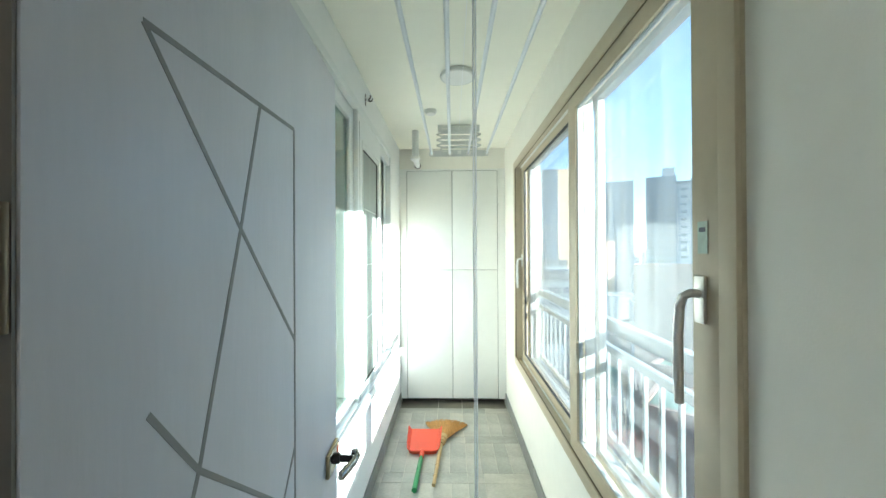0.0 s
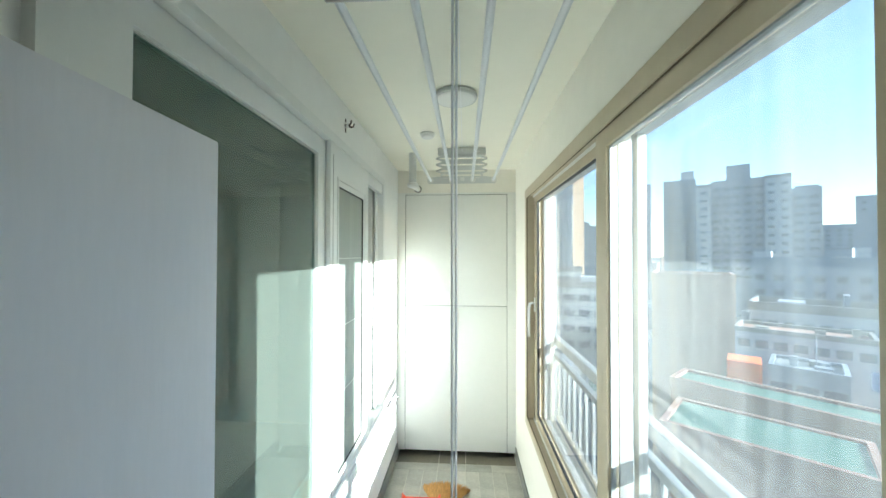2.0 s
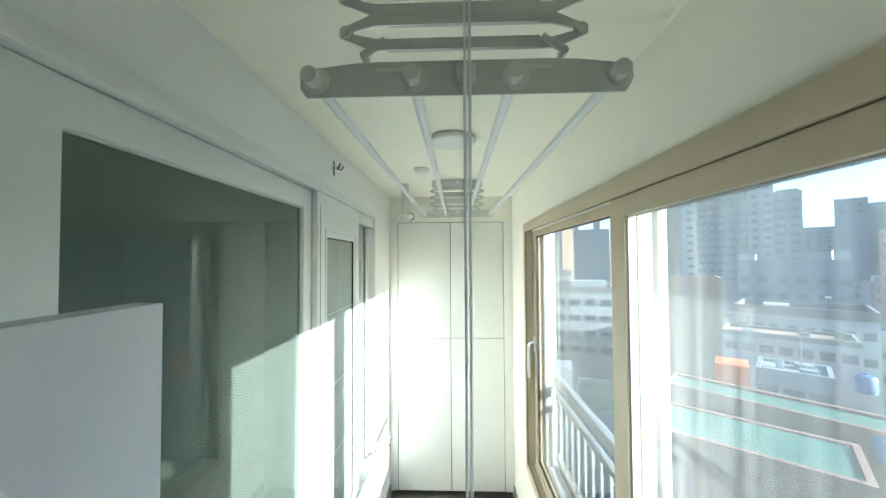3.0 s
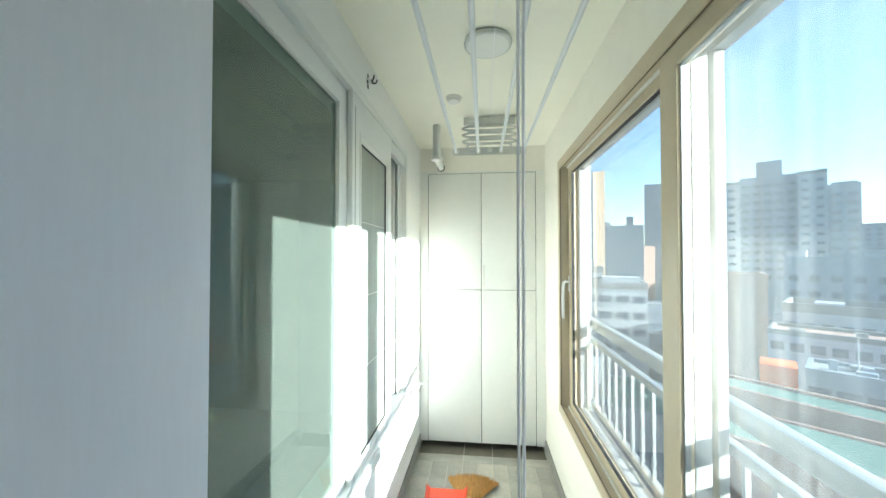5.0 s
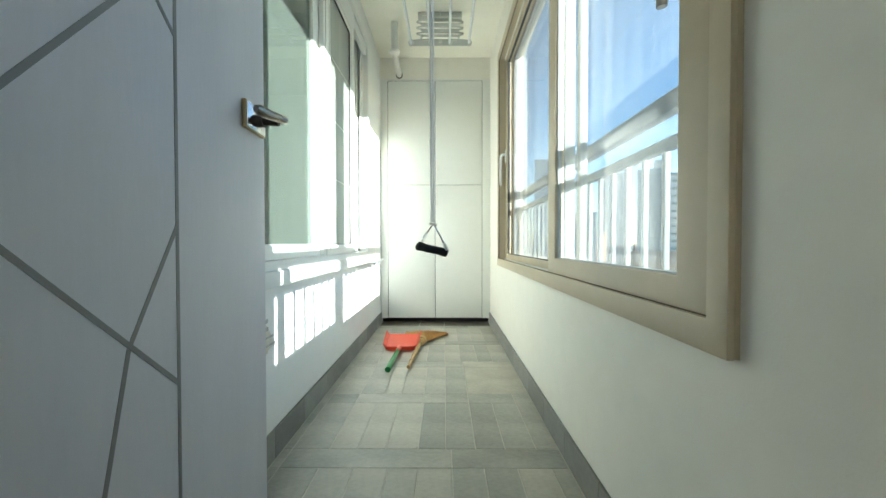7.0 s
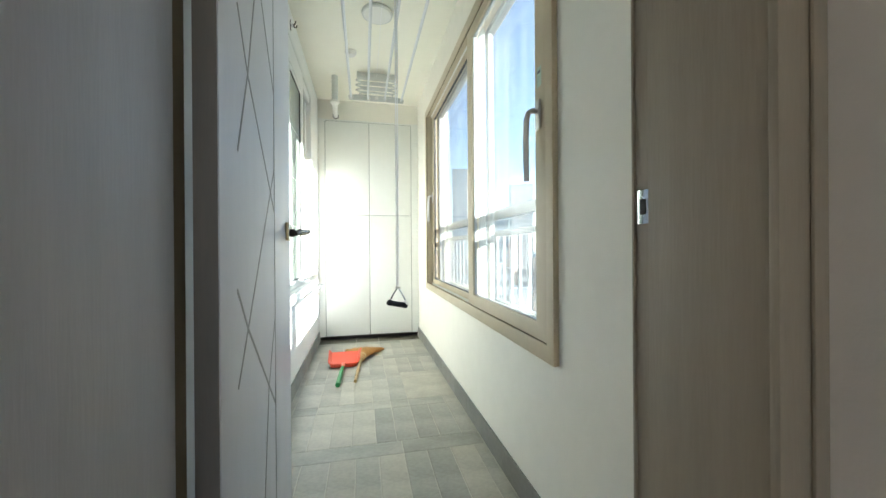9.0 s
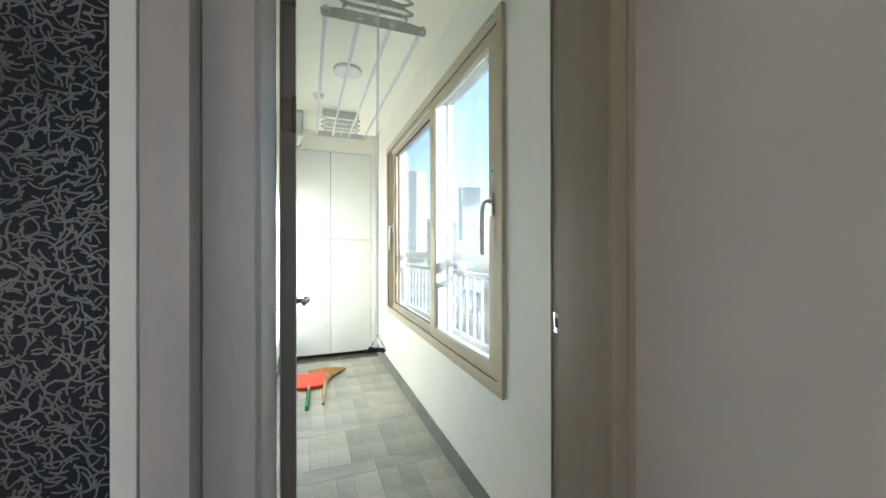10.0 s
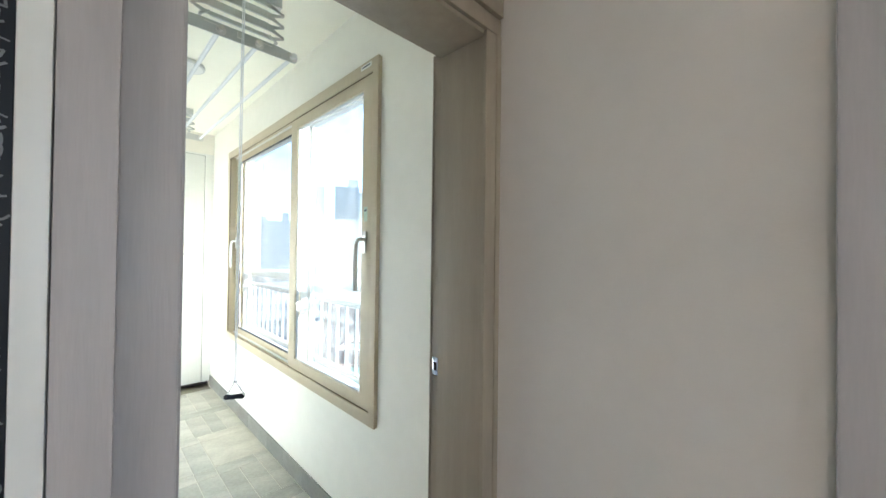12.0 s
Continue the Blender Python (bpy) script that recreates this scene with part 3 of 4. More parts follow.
part("jamb_step", boxes((-0.60, -0.54, y1 - 0.13, y1 - 0.0455, z0 + 0.037, z1 - 0.046), (-0.66, -0.605, y1 - 0.20, y1 - 0.0455, z0 + 0.037, z1 - 0.046), (-0.528, -0.514, y1 - 0.11, y1 - 0.0455, z0 + 0.037, z1 - 0.046), bevel=0.003), "pvc_in", inw, "stepped window jamb")
part("head_step", boxes((-0.514, -0.484, 2.64, y1 - 0.0455, z1 - 0.115, z1 - 0.046), bevel=0.003), "pvc_in", inw, "stepped window head")
sash("sash", -0.5360, -0.5000, y0 + 0.046, 2.030, z0 + 0.038, z1 - 0.047, 0.078, inw, "pvc_in", "glass_in", wl=0.134, wr=0.105, wb=0.055, seal="alu")
s2, _ = sash("sash", -0.4985, -0.474, 2.0, 2.64, z0 + 0.038, z1 - 0.0455, 0.075, inw, "pvc_in", "glass_film", wl=0.115, wr=0.105, wb=0.055, wt=0.189)
part("glazing_bead", ring(-0.4735, -0.470, 2.085, 2.565, z0 + 0.068, z1 - 0.195, 0.012, bevel=0.001), "pvc_in", s2, "raised glazing bead")
part("joint_line", boxes((-0.4738, -0.4732, 2.030, 2.033, z0 + 0.04, z1 - 0.10)), "gasket", s2, "dark line on the meeting stile", smooth=None)
for z in (1.84, 1.50, 1.17):
    part("muntin", boxes((-0.4835, -0.4825, 2.119, 2.531, z - 0.0015, z + 0.0015)), "alu", s2, "thin grey glazing bar", smooth=None)
for z in (1.755, 1.50):
    part("latch_slot", boxes((-0.4722, -0.4712, 3.075, 3.083, z - 0.02, z + 0.02)), "gasket", inw, "dark slot", smooth=None)

# ---- cabinet ----
cab = thing("storage_cabinet", (0.05, YF, FLOOR), "tall white four-door storage cabinet filling the end of the balcony", "cabinet")
part("body", boxes((XL + 0.002, XR - 0.002, YF + 0.024, 4.29, 0.055, 2.433)), "gap", cab, smooth=None)
part("filler", boxes((XL + 0.001, -0.4235, YF - 0.001, YF + 0.023, 0.052, 2.434), bevel=0.001), "cabinet", cab)
part("filler", boxes((0.5215, XR - 0.001, YF - 0.001, YF + 0.023, 0.052, 2.434), bevel=0.001), "cabinet", cab)
part("toe_kick", boxes((XL + 0.002, XR - 0.002, YF + 0.10, YF + 0.12, FLOOR, 0.054)), "toe", cab, "dark toe kick", smooth=None)
part("top_filler", boxes((-0.4235, 0.5215, YF, YF + 0.023, 2.418, 2.434), bevel=0.001), "cabinet", cab)
for x0, x1 in ((-0.4185, 0.0480), (0.0530, 0.5170)):
    for z0, z1 in ((0.055, 1.3830), (1.3870, 2.4135)):
        d = part("door", boxes((x0, x1, YF, YF + 0.021, z0, z1), bevel=0.0012), "cabinet", cab)
        if x0 > 0:
            zz = (1.165, 1.365) if z1 < 2 else (1.405, 1.605)
            part("handle", boxes((0.060, 0.078, YF - 0.024, YF - 0.016, *zz), (0.064, 0.074, YF - 0.016, YF - 0.0005, zz[0] + 0.02, zz[0] + 0.03),
                                 (0.064, 0.074, YF - 0.016, YF - 0.0005, zz[1] - 0.03, zz[1] - 0.02), bevel=0.002), "white", d, "white bar handle")

# Dark strips fill the door joints in place of their shade.
for x in (-0.421, 0.0505, 0.5193):
    part("shadow_gap", boxes((x - 0.0016, x + 0.0016, YF + 0.004, YF + 0.022, 0.056, 2.413)), "gap", cab, "dark strip for the shade in a door joint", smooth=None)
for x0, x1 in ((-0.4185, 0.0480), (0.0530, 0.5170)):
    for z in (1.385, 2.4155):
        part("shadow_gap", boxes((x0, x1, YF + 0.004, YF + 0.022, z - 0.0012, z + 0.0012)), "gap", cab, "dark strip for the shade in a door joint", smooth=None)

# ---- ceiling things ----
lamp = thing("ceiling_lamp", (0.087, 2.165, CEIL), "round flat white ceiling lamp, switched off", "ceiling lamp")
part("rim", lathe(bmesh.new(), (0.087, 2.165, CEIL), [(0.094, 0), (0.103, -0.002), (0.107, -0.010), (0.104, -0.022), (0.098, -0.025), (0.094, -0.024)], 48), "alu", lamp, "grey rim")
part("diffuser", lathe(bmesh.new(), (0.087, 2.165, CEIL), [(0.093, -0.018), (0.0935, -0.025), (0.08, -0.028), (0.03, -0.030)], 48), "lamp", lamp, "white frosted cover")
det = thing("smoke_detector", (-0.110, 2.72, CEIL), "small round white smoke detector on the ceiling", "smoke detector")
part("mount", lathe(bmesh.new(), (-0.110, 2.72, CEIL), [(0.046, 0), (0.048, -0.005), (0.046, -0.014), (0.04, -0.016)]), "white", det)
part("head", lathe(bmesh.new(), (-0.110, 2.72, CEIL), [(0.040, -0.015), (0.039, -0.024), (0.032, -0.031), (0.010, -0.033)]), "white", det)
hook = thing("wall_hook", (XL, 2.25, 2.535), "small chrome forked hook on the wall above the inner window", "hook")
part("rosette", lathe(bmesh.new(), (XL, 2.25, 2.535), [(0.020, 0.0), (0.020, 0.004), (0.010, 0.008)], 20, axis="X"), "chrome", hook)
part("stem", rods(((XL + 0.006, 2.25, 2.535), (XL + 0.022, 2.25, 2.535), 0.007), ((XL + 0.014, 2.25, 2.535), (XL + 0.024, 2.25, 2.535), 0.012), seg=12), "chrome", hook)
for k in (-1, 1):
    part("prong", tube(bmesh.new(), [(XL + 0.022, 2.25, 2.535), (XL + 0.028, 2.25 + k * 0.014, 2.530), (XL + 0.038, 2.25 + k * 0.022, 2.536), (XL + 0.042, 2.25 + k * 0.024, 2.552)], [0.005, 0.0045, 0.004, 0.004], 8), "dark_metal", hook, "bent prong")
part("back_fin", boxes((XL + 0.002, XL + 0.006, 2.244, 2.256, 2.50, 2.57), bevel=0.001), "dark_metal", hook, "narrow back plate")
pipe = thing("vent_pipe", (-0.272, 3.18, CEIL), "grey ceiling pipe with a white branch pipe into the wall", "pipe")
part("pipe", rods(((-0.272, 3.18, CEIL), (-0.272, 3.18, 2.40), 0.029), seg=24), "alu", pipe)
part("collar", lathe(bmesh.new(), (-0.272, 3.18, 2.40), [(0.030, 0.016), (0.043, 0.010), (0.043, -0.010), (0.030, -0.020), (0.012, -0.024)]), "white", pipe, "white flared collar")
part("branch_pipe", rods(((-0.272, 3.18, 2.408), (-0.305, 3.75, 2.470), 0.026), seg=24), "white", pipe, "white branch pipe")
part("wall_ring", rods(((-0.3046, 3.742, 2.470), (-0.305, 3.7515, 2.470), 0.033), seg=24), "dark_metal", pipe, "dark ring at the wall")

# ---- clothes dryer on the ceiling ----
dry = thing("ceiling_clothes_dryer", (0.11, 2.0, CEIL), "raised ceiling clothes airer with four white bars and grey scissor arms", "clothes airer")
BX = (-0.121, 0.032, 0.186, 0.340)
for x in BX:
    part("bar", rods(((x, 1.055, 2.3685), (x, 3.085, 2.406), 0.0095), seg=12), "bar", dry, "white drying bar")
    for y, z in ((1.062, 2.3692), (3.075, 2.4058)):
        part("bar_cap", rods(((x, y - 0.016, z), (x, y + 0.012, z), 0.0125), seg=14), "white", dry, "round bar end cap")


def end_plate(y, z, t=0.003):
    """A flat carrier with rounded ends and sloping shoulders."""
    bm = bmesh.new()
    out = [(-0.143, z - 0.012), (-0.133, z - 0.026), (0.352, z - 0.026), (0.362, z - 0.012), (0.362, z + 0.012), (0.352, z + 0.018), (0.285, z + 0.026), (0.24, z + 0.028),
           (-0.02, z + 0.028), (-0.065, z + 0.026), (-0.133, z + 0.018), (-0.143, z + 0.012)]
    a = [bm.verts.new((x, y, zz)) for x, zz in out]
    b = [bm.verts.new((x, y + t, zz)) for x, zz in out]
    bm.faces.new(a), bm.faces.new(list(reversed(b)))
    for k in range(len(out)):
        bm.faces.new((a[k], a[(k + 1) % len(out)], b[(k + 1) % len(out)], b[k]))
    part("carrier", bm, "alu", dry, "flat grey carrier plate", smooth=None)


def arm(y, za, zb, side):
    """One flattened scissor arm that runs out to a knuckle and back."""
    cx, w, h, t = 0.109, 0.182, 0.0085, 0.003
    zm = (za + zb) / 2
    outer = [(-0.115, za - h), (w - 0.042, za - h), (w + 0.006, zm - 0.006), (w + 0.006, zm + 0.006), (w - 0.042, zb + h), (-0.115, zb + h)]
    inner = [(-0.115, zb - h), (w - 0.048, zb - h), (w - 0.016, zm + 0.002), (w - 0.016, zm - 0.002), (w - 0.048, za + h), (-0.115, za + h)]
    bm = bmesh.new()
    o = [[bm.verts.new((cx + side * x, yy, z)) for x, z in outer] for yy in (y, y + t)]
    n = [[bm.verts.new((cx + side * x, yy, z)) for x, z in reversed(inner)] for yy in (y, y + t)]
    for k in range(5):
        for lay in (0, 1):
            bm.faces.new((o[lay][k], o[lay][k + 1], n[lay][k + 1], n[lay][k]))
        bm.faces.new((o[0][k], o[0][k + 1], o[1][k + 1], o[1][k]))
        bm.faces.new((n[0][k], n[0][k + 1], n[1][k + 1], n[1][k]))
    for k in (0, 5):
        bm.faces.new((o[0][k], o[1][k], n[1][k], n[0][k]))
    part("scissor_arm", bm, "alu", dry, "flat grey scissor arm", smooth=None)
    part("pivot", rods(((cx + side * (w - 0.004), y - 0.005, zm), (cx + side * (w - 0.004), y + 0.008, zm), 0.0085), seg=14), "satin", dry, "pivot bolt")


for y, zc, ztop in ((1.07, 2.369, 2.575), (3.05, 2.408, 2.590)):
    end_plate(y, zc)
    part("top_plate", boxes((-0.066, 0.284, y - 0.012, y + 0.018, ztop, CEIL - 0.003), bevel=0.002), "alu", dry, "slotted grey ceiling plate")
    # White strips stand in for the brightness seen through the slots.
    for xa, xb, zs in ((-0.04, 0.02, 0.045), (0.19, 0.25, 0.045), (-0.03, 0.01, 0.02), (0.20, 0.24, 0.02)):
        part("slot", boxes((xa, xb, y - 0.0135, y - 0.0125, ztop + zs, ztop + zs + 0.007)), "white", dry, "white strip for a slot seen bright", smooth=None)
    n = 3
    gap = (ztop - 0.002 - (zc + 0.042)) / n
    for k in range(n):
        za = zc + 0.042 + gap * k
        for side, dy in ((-1, -0.009 - 0.0002 * k), (1, -0.004 - 0.0002 * k)):
            arm(y + dy, za + 0.008, za + gap - 0.008, side)
    # White discs stand in for the bright holes round the bars.
    for x in BX:
        part("bar_hole", rods(((x + 0.004, y - 0.0012, zc), (x + 0.004, y - 0.0002, zc), 0.0205), seg=20), "white", dry, "white disc for the bright hole behind a bar")
    for side in (-1, 1):
        part("pivot", rods(((0.109 + side * 0.150, y - 0.012, zc + 0.034), (0.109 + side * 0.150, y + 0.006, zc + 0.034), 0.0065), seg=12), "satin", dry, "satin pivot bolt")
        part("slot", boxes((0.109 + side * 0.105 - 0.030, 0.109 + side * 0.105 + 0.030, y - 0.0014, y - 0.0004, zc + 0.012, zc + 0.018)), "white", dry, "white strip for a slot seen bright", smooth=None)
    for side in (-1, 1):
        part("link", rods(((0.109 + side * 0.152, y - 0.010, zc + 0.032), (0.109 + side * 0.118, y - 0.010, zc + 0.056), 0.0055), seg=10), "alu", dry, "short grey link")
    part("cord_guide", boxes((0.098, 0.128, y - 0.008, y - 0.0005, zc - 0.008, zc + 0.02), bevel=0.002), "white", dry, "small white cord guide")
part("pulley", rods(((0.100, 1.055, 2.59), (0.130, 1.055, 2.59), 0.016), seg=16), "white", dry, "white pulley")
part("lift_cord", tube(bmesh.new(), [(0.113, 1.058, 2.60), (0.113, 2.0, 2.60), (0.113, 3.04, 2.61)], 0.0012, 6), "cord", dry, "thin lifting cord")
part("pull_cord", tube(bmesh.new(), [(0.1105, 1.035, 2.58), (0.1105, 1.045, 2.2), (0.110, 1.055, 1.6), (0.112, 1.07, 0.858)], 0.0023, 8), "cord", dry, "grey pull cord")
part("pull_cord", tube(bmesh.new(), [(0.1175, 1.035, 2.58), (0.1175, 1.045, 2.2), (0.117, 1.055, 1.6), (0.118, 1.07, 0.858)], 0.0023, 8), "cord", dry, "grey pull cord")
dx, dz = 0.006, -0.013
part("knot", rods(((0.100 + dx, 1.07, 0.867 + dz), (0.121 + dx, 1.07, 0.864 + dz), 0.0035)), "satin", dry, "cord knot")
part("stirrup", tube(bmesh.new(), [(0.076 + dx, 1.07, 0.806 + dz), (0.090 + dx, 1.07, 0.838 + dz), (0.110 + dx, 1.07, 0.866 + dz), (0.127 + dx, 1.07, 0.838 + dz), (0.147 + dx, 1.07, 0.798 + dz)], 0.0025, 8), "chrome", dry, "bent wire stirrup")
for p, q in (((0.138, 1.07, 0.816), (0.147, 1.07, 0.799)), ((0.076, 1.07, 0.806), (0.083, 1.07, 0.822))):
    part("stirrup_sleeve", rods(((p[0] + dx, p[1], p[2] + dz), (q[0] + dx, q[1], q[2] + dz), 0.0045), seg=10), "white", dry, "pale sleeve on the wire")
grip = ((0.069, 1.062, 0.811, 0.0085), (0.071, 1.063, 0.810, 0.0115), (0.080, 1.064, 0.808, 0.0112), (0.088, 1.0655, 0.8055, 0.0100), (0.096, 1.067, 0.803, 0.0106), (0.104, 1.069, 0.8015, 0.0098), (0.112, 1.0715, 0.7995, 0.0106),
        (0.120, 1.0735, 0.798, 0.0098), (0.128, 1.076, 0.796, 0.0108), (0.136, 1.078, 0.794, 0.0114), (0.144, 1.0785, 0.792, 0.0115), (0.147, 1.079, 0.791, 0.0085))
bm = tube(bmesh.new(), [(q[0] + dx, q[1], q[2] + dz) for q in grip], [q[3] for q in grip], 18)
part("hand_grip", bm, "foam", dry, "black foam hand grip")

# ---- taps on the inner wall ----
def tap(y, z):
    t = thing("tap", (XL, y, z), "small chrome cross-handled tap on the inner wall", "tap", "pair of wall taps")
    part("body", rods(((XL, y, z), (XL + 0.012, y, z), 0.022), ((XL + 0.012, y, z), (XL + 0.05, y, z), 0.010), ((XL + 0.045, y, z), (XL + 0.045, y, z - 0.035), 0.008)), "chrome", t)
    part("handle", rods(((XL + 0.055, y, z + 0.008), (XL + 0.055, y, z + 0.032), 0.005), ((XL + 0.055, y - 0.028, z + 0.034), (XL + 0.055, y + 0.028, z + 0.034), 0.005),
                        ((XL + 0.030, y, z + 0.034), (XL + 0.080, y, z + 0.034), 0.005), seg=10), "chrome", t)
    return t


tap(3.30, 0.60), tap(3.45, 0.62)

# ---- dustpan and broom ----
pan = thing("dustpan", (-0.23, 2.9, FLOOR), "orange red plastic dustpan with a green handle, lying on the tiles", "dustpan")


def pan_shape():
    bm = bmesh.new()
    # outline of the tray, from the open lip round the back
    lip, back = 3.10, 2.80
    out = [(-0.350, lip), (-0.340, 2.88), (-0.335, 2.842), (-0.322, 2.812), (-0.292, back), (-0.140, back), (-0.108, 2.812), (-0.098, 2.842), (-0.094, 2.88), (-0.085, lip)]
    h = [0.026, 0.032, 0.034, 0.035, 0.035, 0.035, 0.035, 0.034, 0.032, 0.026]
    cx, cy = -0.218, 2.93
    inner = [(cx + (x - cx) * 0.83, cy + (y - cy) * (0.80 if y < 3.0 else 1.0)) for x, y in out]
    low_o = [bm.verts.new((cx + (x - cx) * 0.93, cy + (y - cy) * (0.93 if y < 3.0 else 1.0), FLOOR + 0.002)) for x, y in out]
    top_o = [bm.verts.new((x, y, FLOOR + z)) for (x, y), z in zip(out, h)]
    top_i = [bm.verts.new((cx + (x - cx) * 0.965, cy + (y - cy) * (0.965 if y < 3.0 else 1.0), FLOOR + z)) for (x, y), z in zip(out, h)]
    low_i = [bm.verts.new((x, y, FLOOR + 0.007)) for x, y in inner]
    n = len(out)
    for k in range(n - 1):
        bm.faces.new((low_o[k], low_o[k + 1], top_o[k + 1], top_o[k]))
        bm.faces.new((top_o[k], top_o[k + 1], top_i[k + 1], top_i[k]))
        bm.faces.new((top_i[k], top_i[k + 1], low_i[k + 1], low_i[k]))
    bm.faces.new(low_o), bm.faces.new(low_i)
    for k in (0, n - 1):
        bm.faces.new((low_o[k], top_o[k], top_i[k], low_i[k]))
    bm.faces.new((low_o[0], low_i[0], low_i[-1], low_o[-1]))
    for v in bm.verts:
        v.co.x = -0.190 + (v.co.x + 0.218) * 1.05
        v.co.z += 0.17 * (v.co.y - back)
    pts = [Vector((-0.190 + (x + 0.218) * 1.05, y, FLOOR + z + 0.17 * (y - back))) for (x, y), z in zip(out, h)]
    tube(bm, pts, 0.0058, 10)
    return bm


part("tray", pan_shape(), "red", pan, "orange red tray", smooth=40)
part("socket", rods(((-0.190, 2.815, FLOOR + 0.032), (-0.193, 2.72, FLOOR + 0.030), 0.016, 0.018)), "red", pan, "red handle socket")
part("handle", rods(((-0.193, 2.74, FLOOR + 0.030), (-0.208, 2.36, FLOOR + 0.020), 0.0155, 0.018)), "green", pan, "green tube handle")

broom = thing("broom", (-0.06, 2.9, FLOOR), "short straw hand broom with a bamboo stick, lying beside the dustpan", "broom")
part("stick", rods(((-0.085, 2.42, FLOOR + 0.016), (-0.047, 2.94, FLOOR + 0.026), 0.012, 0.015)), "bamboo", broom)
for y in (2.52, 2.64, 2.77):
    t = (y - 2.42) / 0.52
    part("node", rods(((-0.085 + 0.038 * t, y - 0.004, FLOOR + 0.016 + 0.010 * t), (-0.085 + 0.038 * t + 0.0005, y + 0.004, FLOOR + 0.0162 + 0.010 * t), 0.0150)), "bamboo", broom, "ring of the bamboo")
part("binding", rods(((-0.048, 2.91, FLOOR + 0.026), (-0.036, 3.02, FLOOR + 0.028), 0.020, 0.040), seg=20), "bamboo", broom, "woven straw binding")
part("binding_cord", rods(((-0.0455, 2.935, FLOOR + 0.0265), (-0.0445, 2.943, FLOOR + 0.0267), 0.0275), ((-0.0415, 2.972, FLOOR + 0.0268), (-0.0405, 2.980, FLOOR + 0.027), 0.0345), seg=20), "straw", broom, "brown binding cord")
rng = random.Random(11)
bm = bmesh.new()
for k in range(620):
    s = rng.uniform(-1, 1)
    lvl = rng.uniform(-1, 1) * (1 - 0.35 * abs(s))
    a = Vector((-0.036 + 0.032 * s, 3.01 + rng.uniform(-0.01, 0.02), FLOOR + 0.030 + 0.016 * lvl))
    ang = radians(5 + 31 * s)
    ln = 0.33 + rng.uniform(-0.022, 0.010) - 0.02 * abs(s)
    b = a + Vector((math.sin(ang) * ln, math.cos(ang) * ln, 0))
    b.z = FLOOR + 0.016 + 0.011 * lvl
    m = (a + b) / 2 + Vector((rng.uniform(-0.006, 0.006), 0, 0.006))
    tube(bm, [a, m, b], [0.0026, 0.0028, 0.0016], 4)
part("bristles", bm, "straw", broom, "fan of tan straw", kind="stuff")

# ---- plastic bag under the inner window, behind the door ----
bag = thing("plastic_bag", (-0.44, 1.2, 0.70), "thin white plastic bag with grey print hanging behind the door", "plastic bag")
bm = bmesh.new()
nu, nv = 10, 16
for side in (0, 1):
    g = []
    for j in range(nv + 1):
        row = []
        v = j / nv
        left, right = 1.13 - 0.05 * v, 1.150 + 0.155 * v ** 0.85
        for i in range(nu + 1):
            u = i / nu
            thick = 0.028 * math.sin(math.pi * min(0.1 + v * 0.85, 1)) * 4 * u * (1 - u)
            wav = 0.005 * math.sin(9 * u + 3 * v) + 0.003 * math.sin(25 * u + 9 * v)
            x = -0.455 + 0.05 * v + (thick if side else 0) + wav * v
            row.append(bm.verts.new((x, left + (right - left) * u, 0.765 - 0.32 * v + 0.03 * u * v)))
        g.append(row)
    for j in range(nv):
        for i in range(nu):
            bm.faces.new((g[j][i], g[j][i + 1], g[j + 1][i + 1], g[j + 1][i]))
bmesh.ops.remove_doubles(bm, verts=bm.verts, dist=0.0001)
part("sheet", bm, "bag", bag, smooth=80)
part("hook", rods(((-0.478, 1.142, 0.755), (-0.440, 1.142, 0.762), 0.0035)), "chrome", bag, "wall hook")
for k in range(9):
    v = 0.30 + k * 0.07
    left, right = 1.14 - 0.05 * v, 1.150 + 0.155 * v ** 0.85
    z, x = 0.765 - 0.32 * v, -0.455 + 0.05 * v + 0.030
    part("print", boxes((x, x + 0.001, right - 0.095, right - (0.030 if k % 3 else 0.045), z + 0.005, z + 0.005 + (0.012 if k in (5, 6) else 0.006))), "bag_ink", bag, "unreadable grey print", smooth=None)

# ---- the city below ----
GROUND = -24.0
structure("ground", boxes((-1500, 2500, -600, 3500, GROUND - 1, GROUND)), "ground", "hazy city ground")
EYE0 = Vector((0.1, 0.5, 2.0))
pane_mesh = {}


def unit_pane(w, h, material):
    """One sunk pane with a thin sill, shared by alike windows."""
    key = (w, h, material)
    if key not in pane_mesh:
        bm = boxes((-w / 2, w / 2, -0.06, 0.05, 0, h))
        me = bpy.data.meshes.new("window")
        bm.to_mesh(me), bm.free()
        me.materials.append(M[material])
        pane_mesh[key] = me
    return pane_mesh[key]


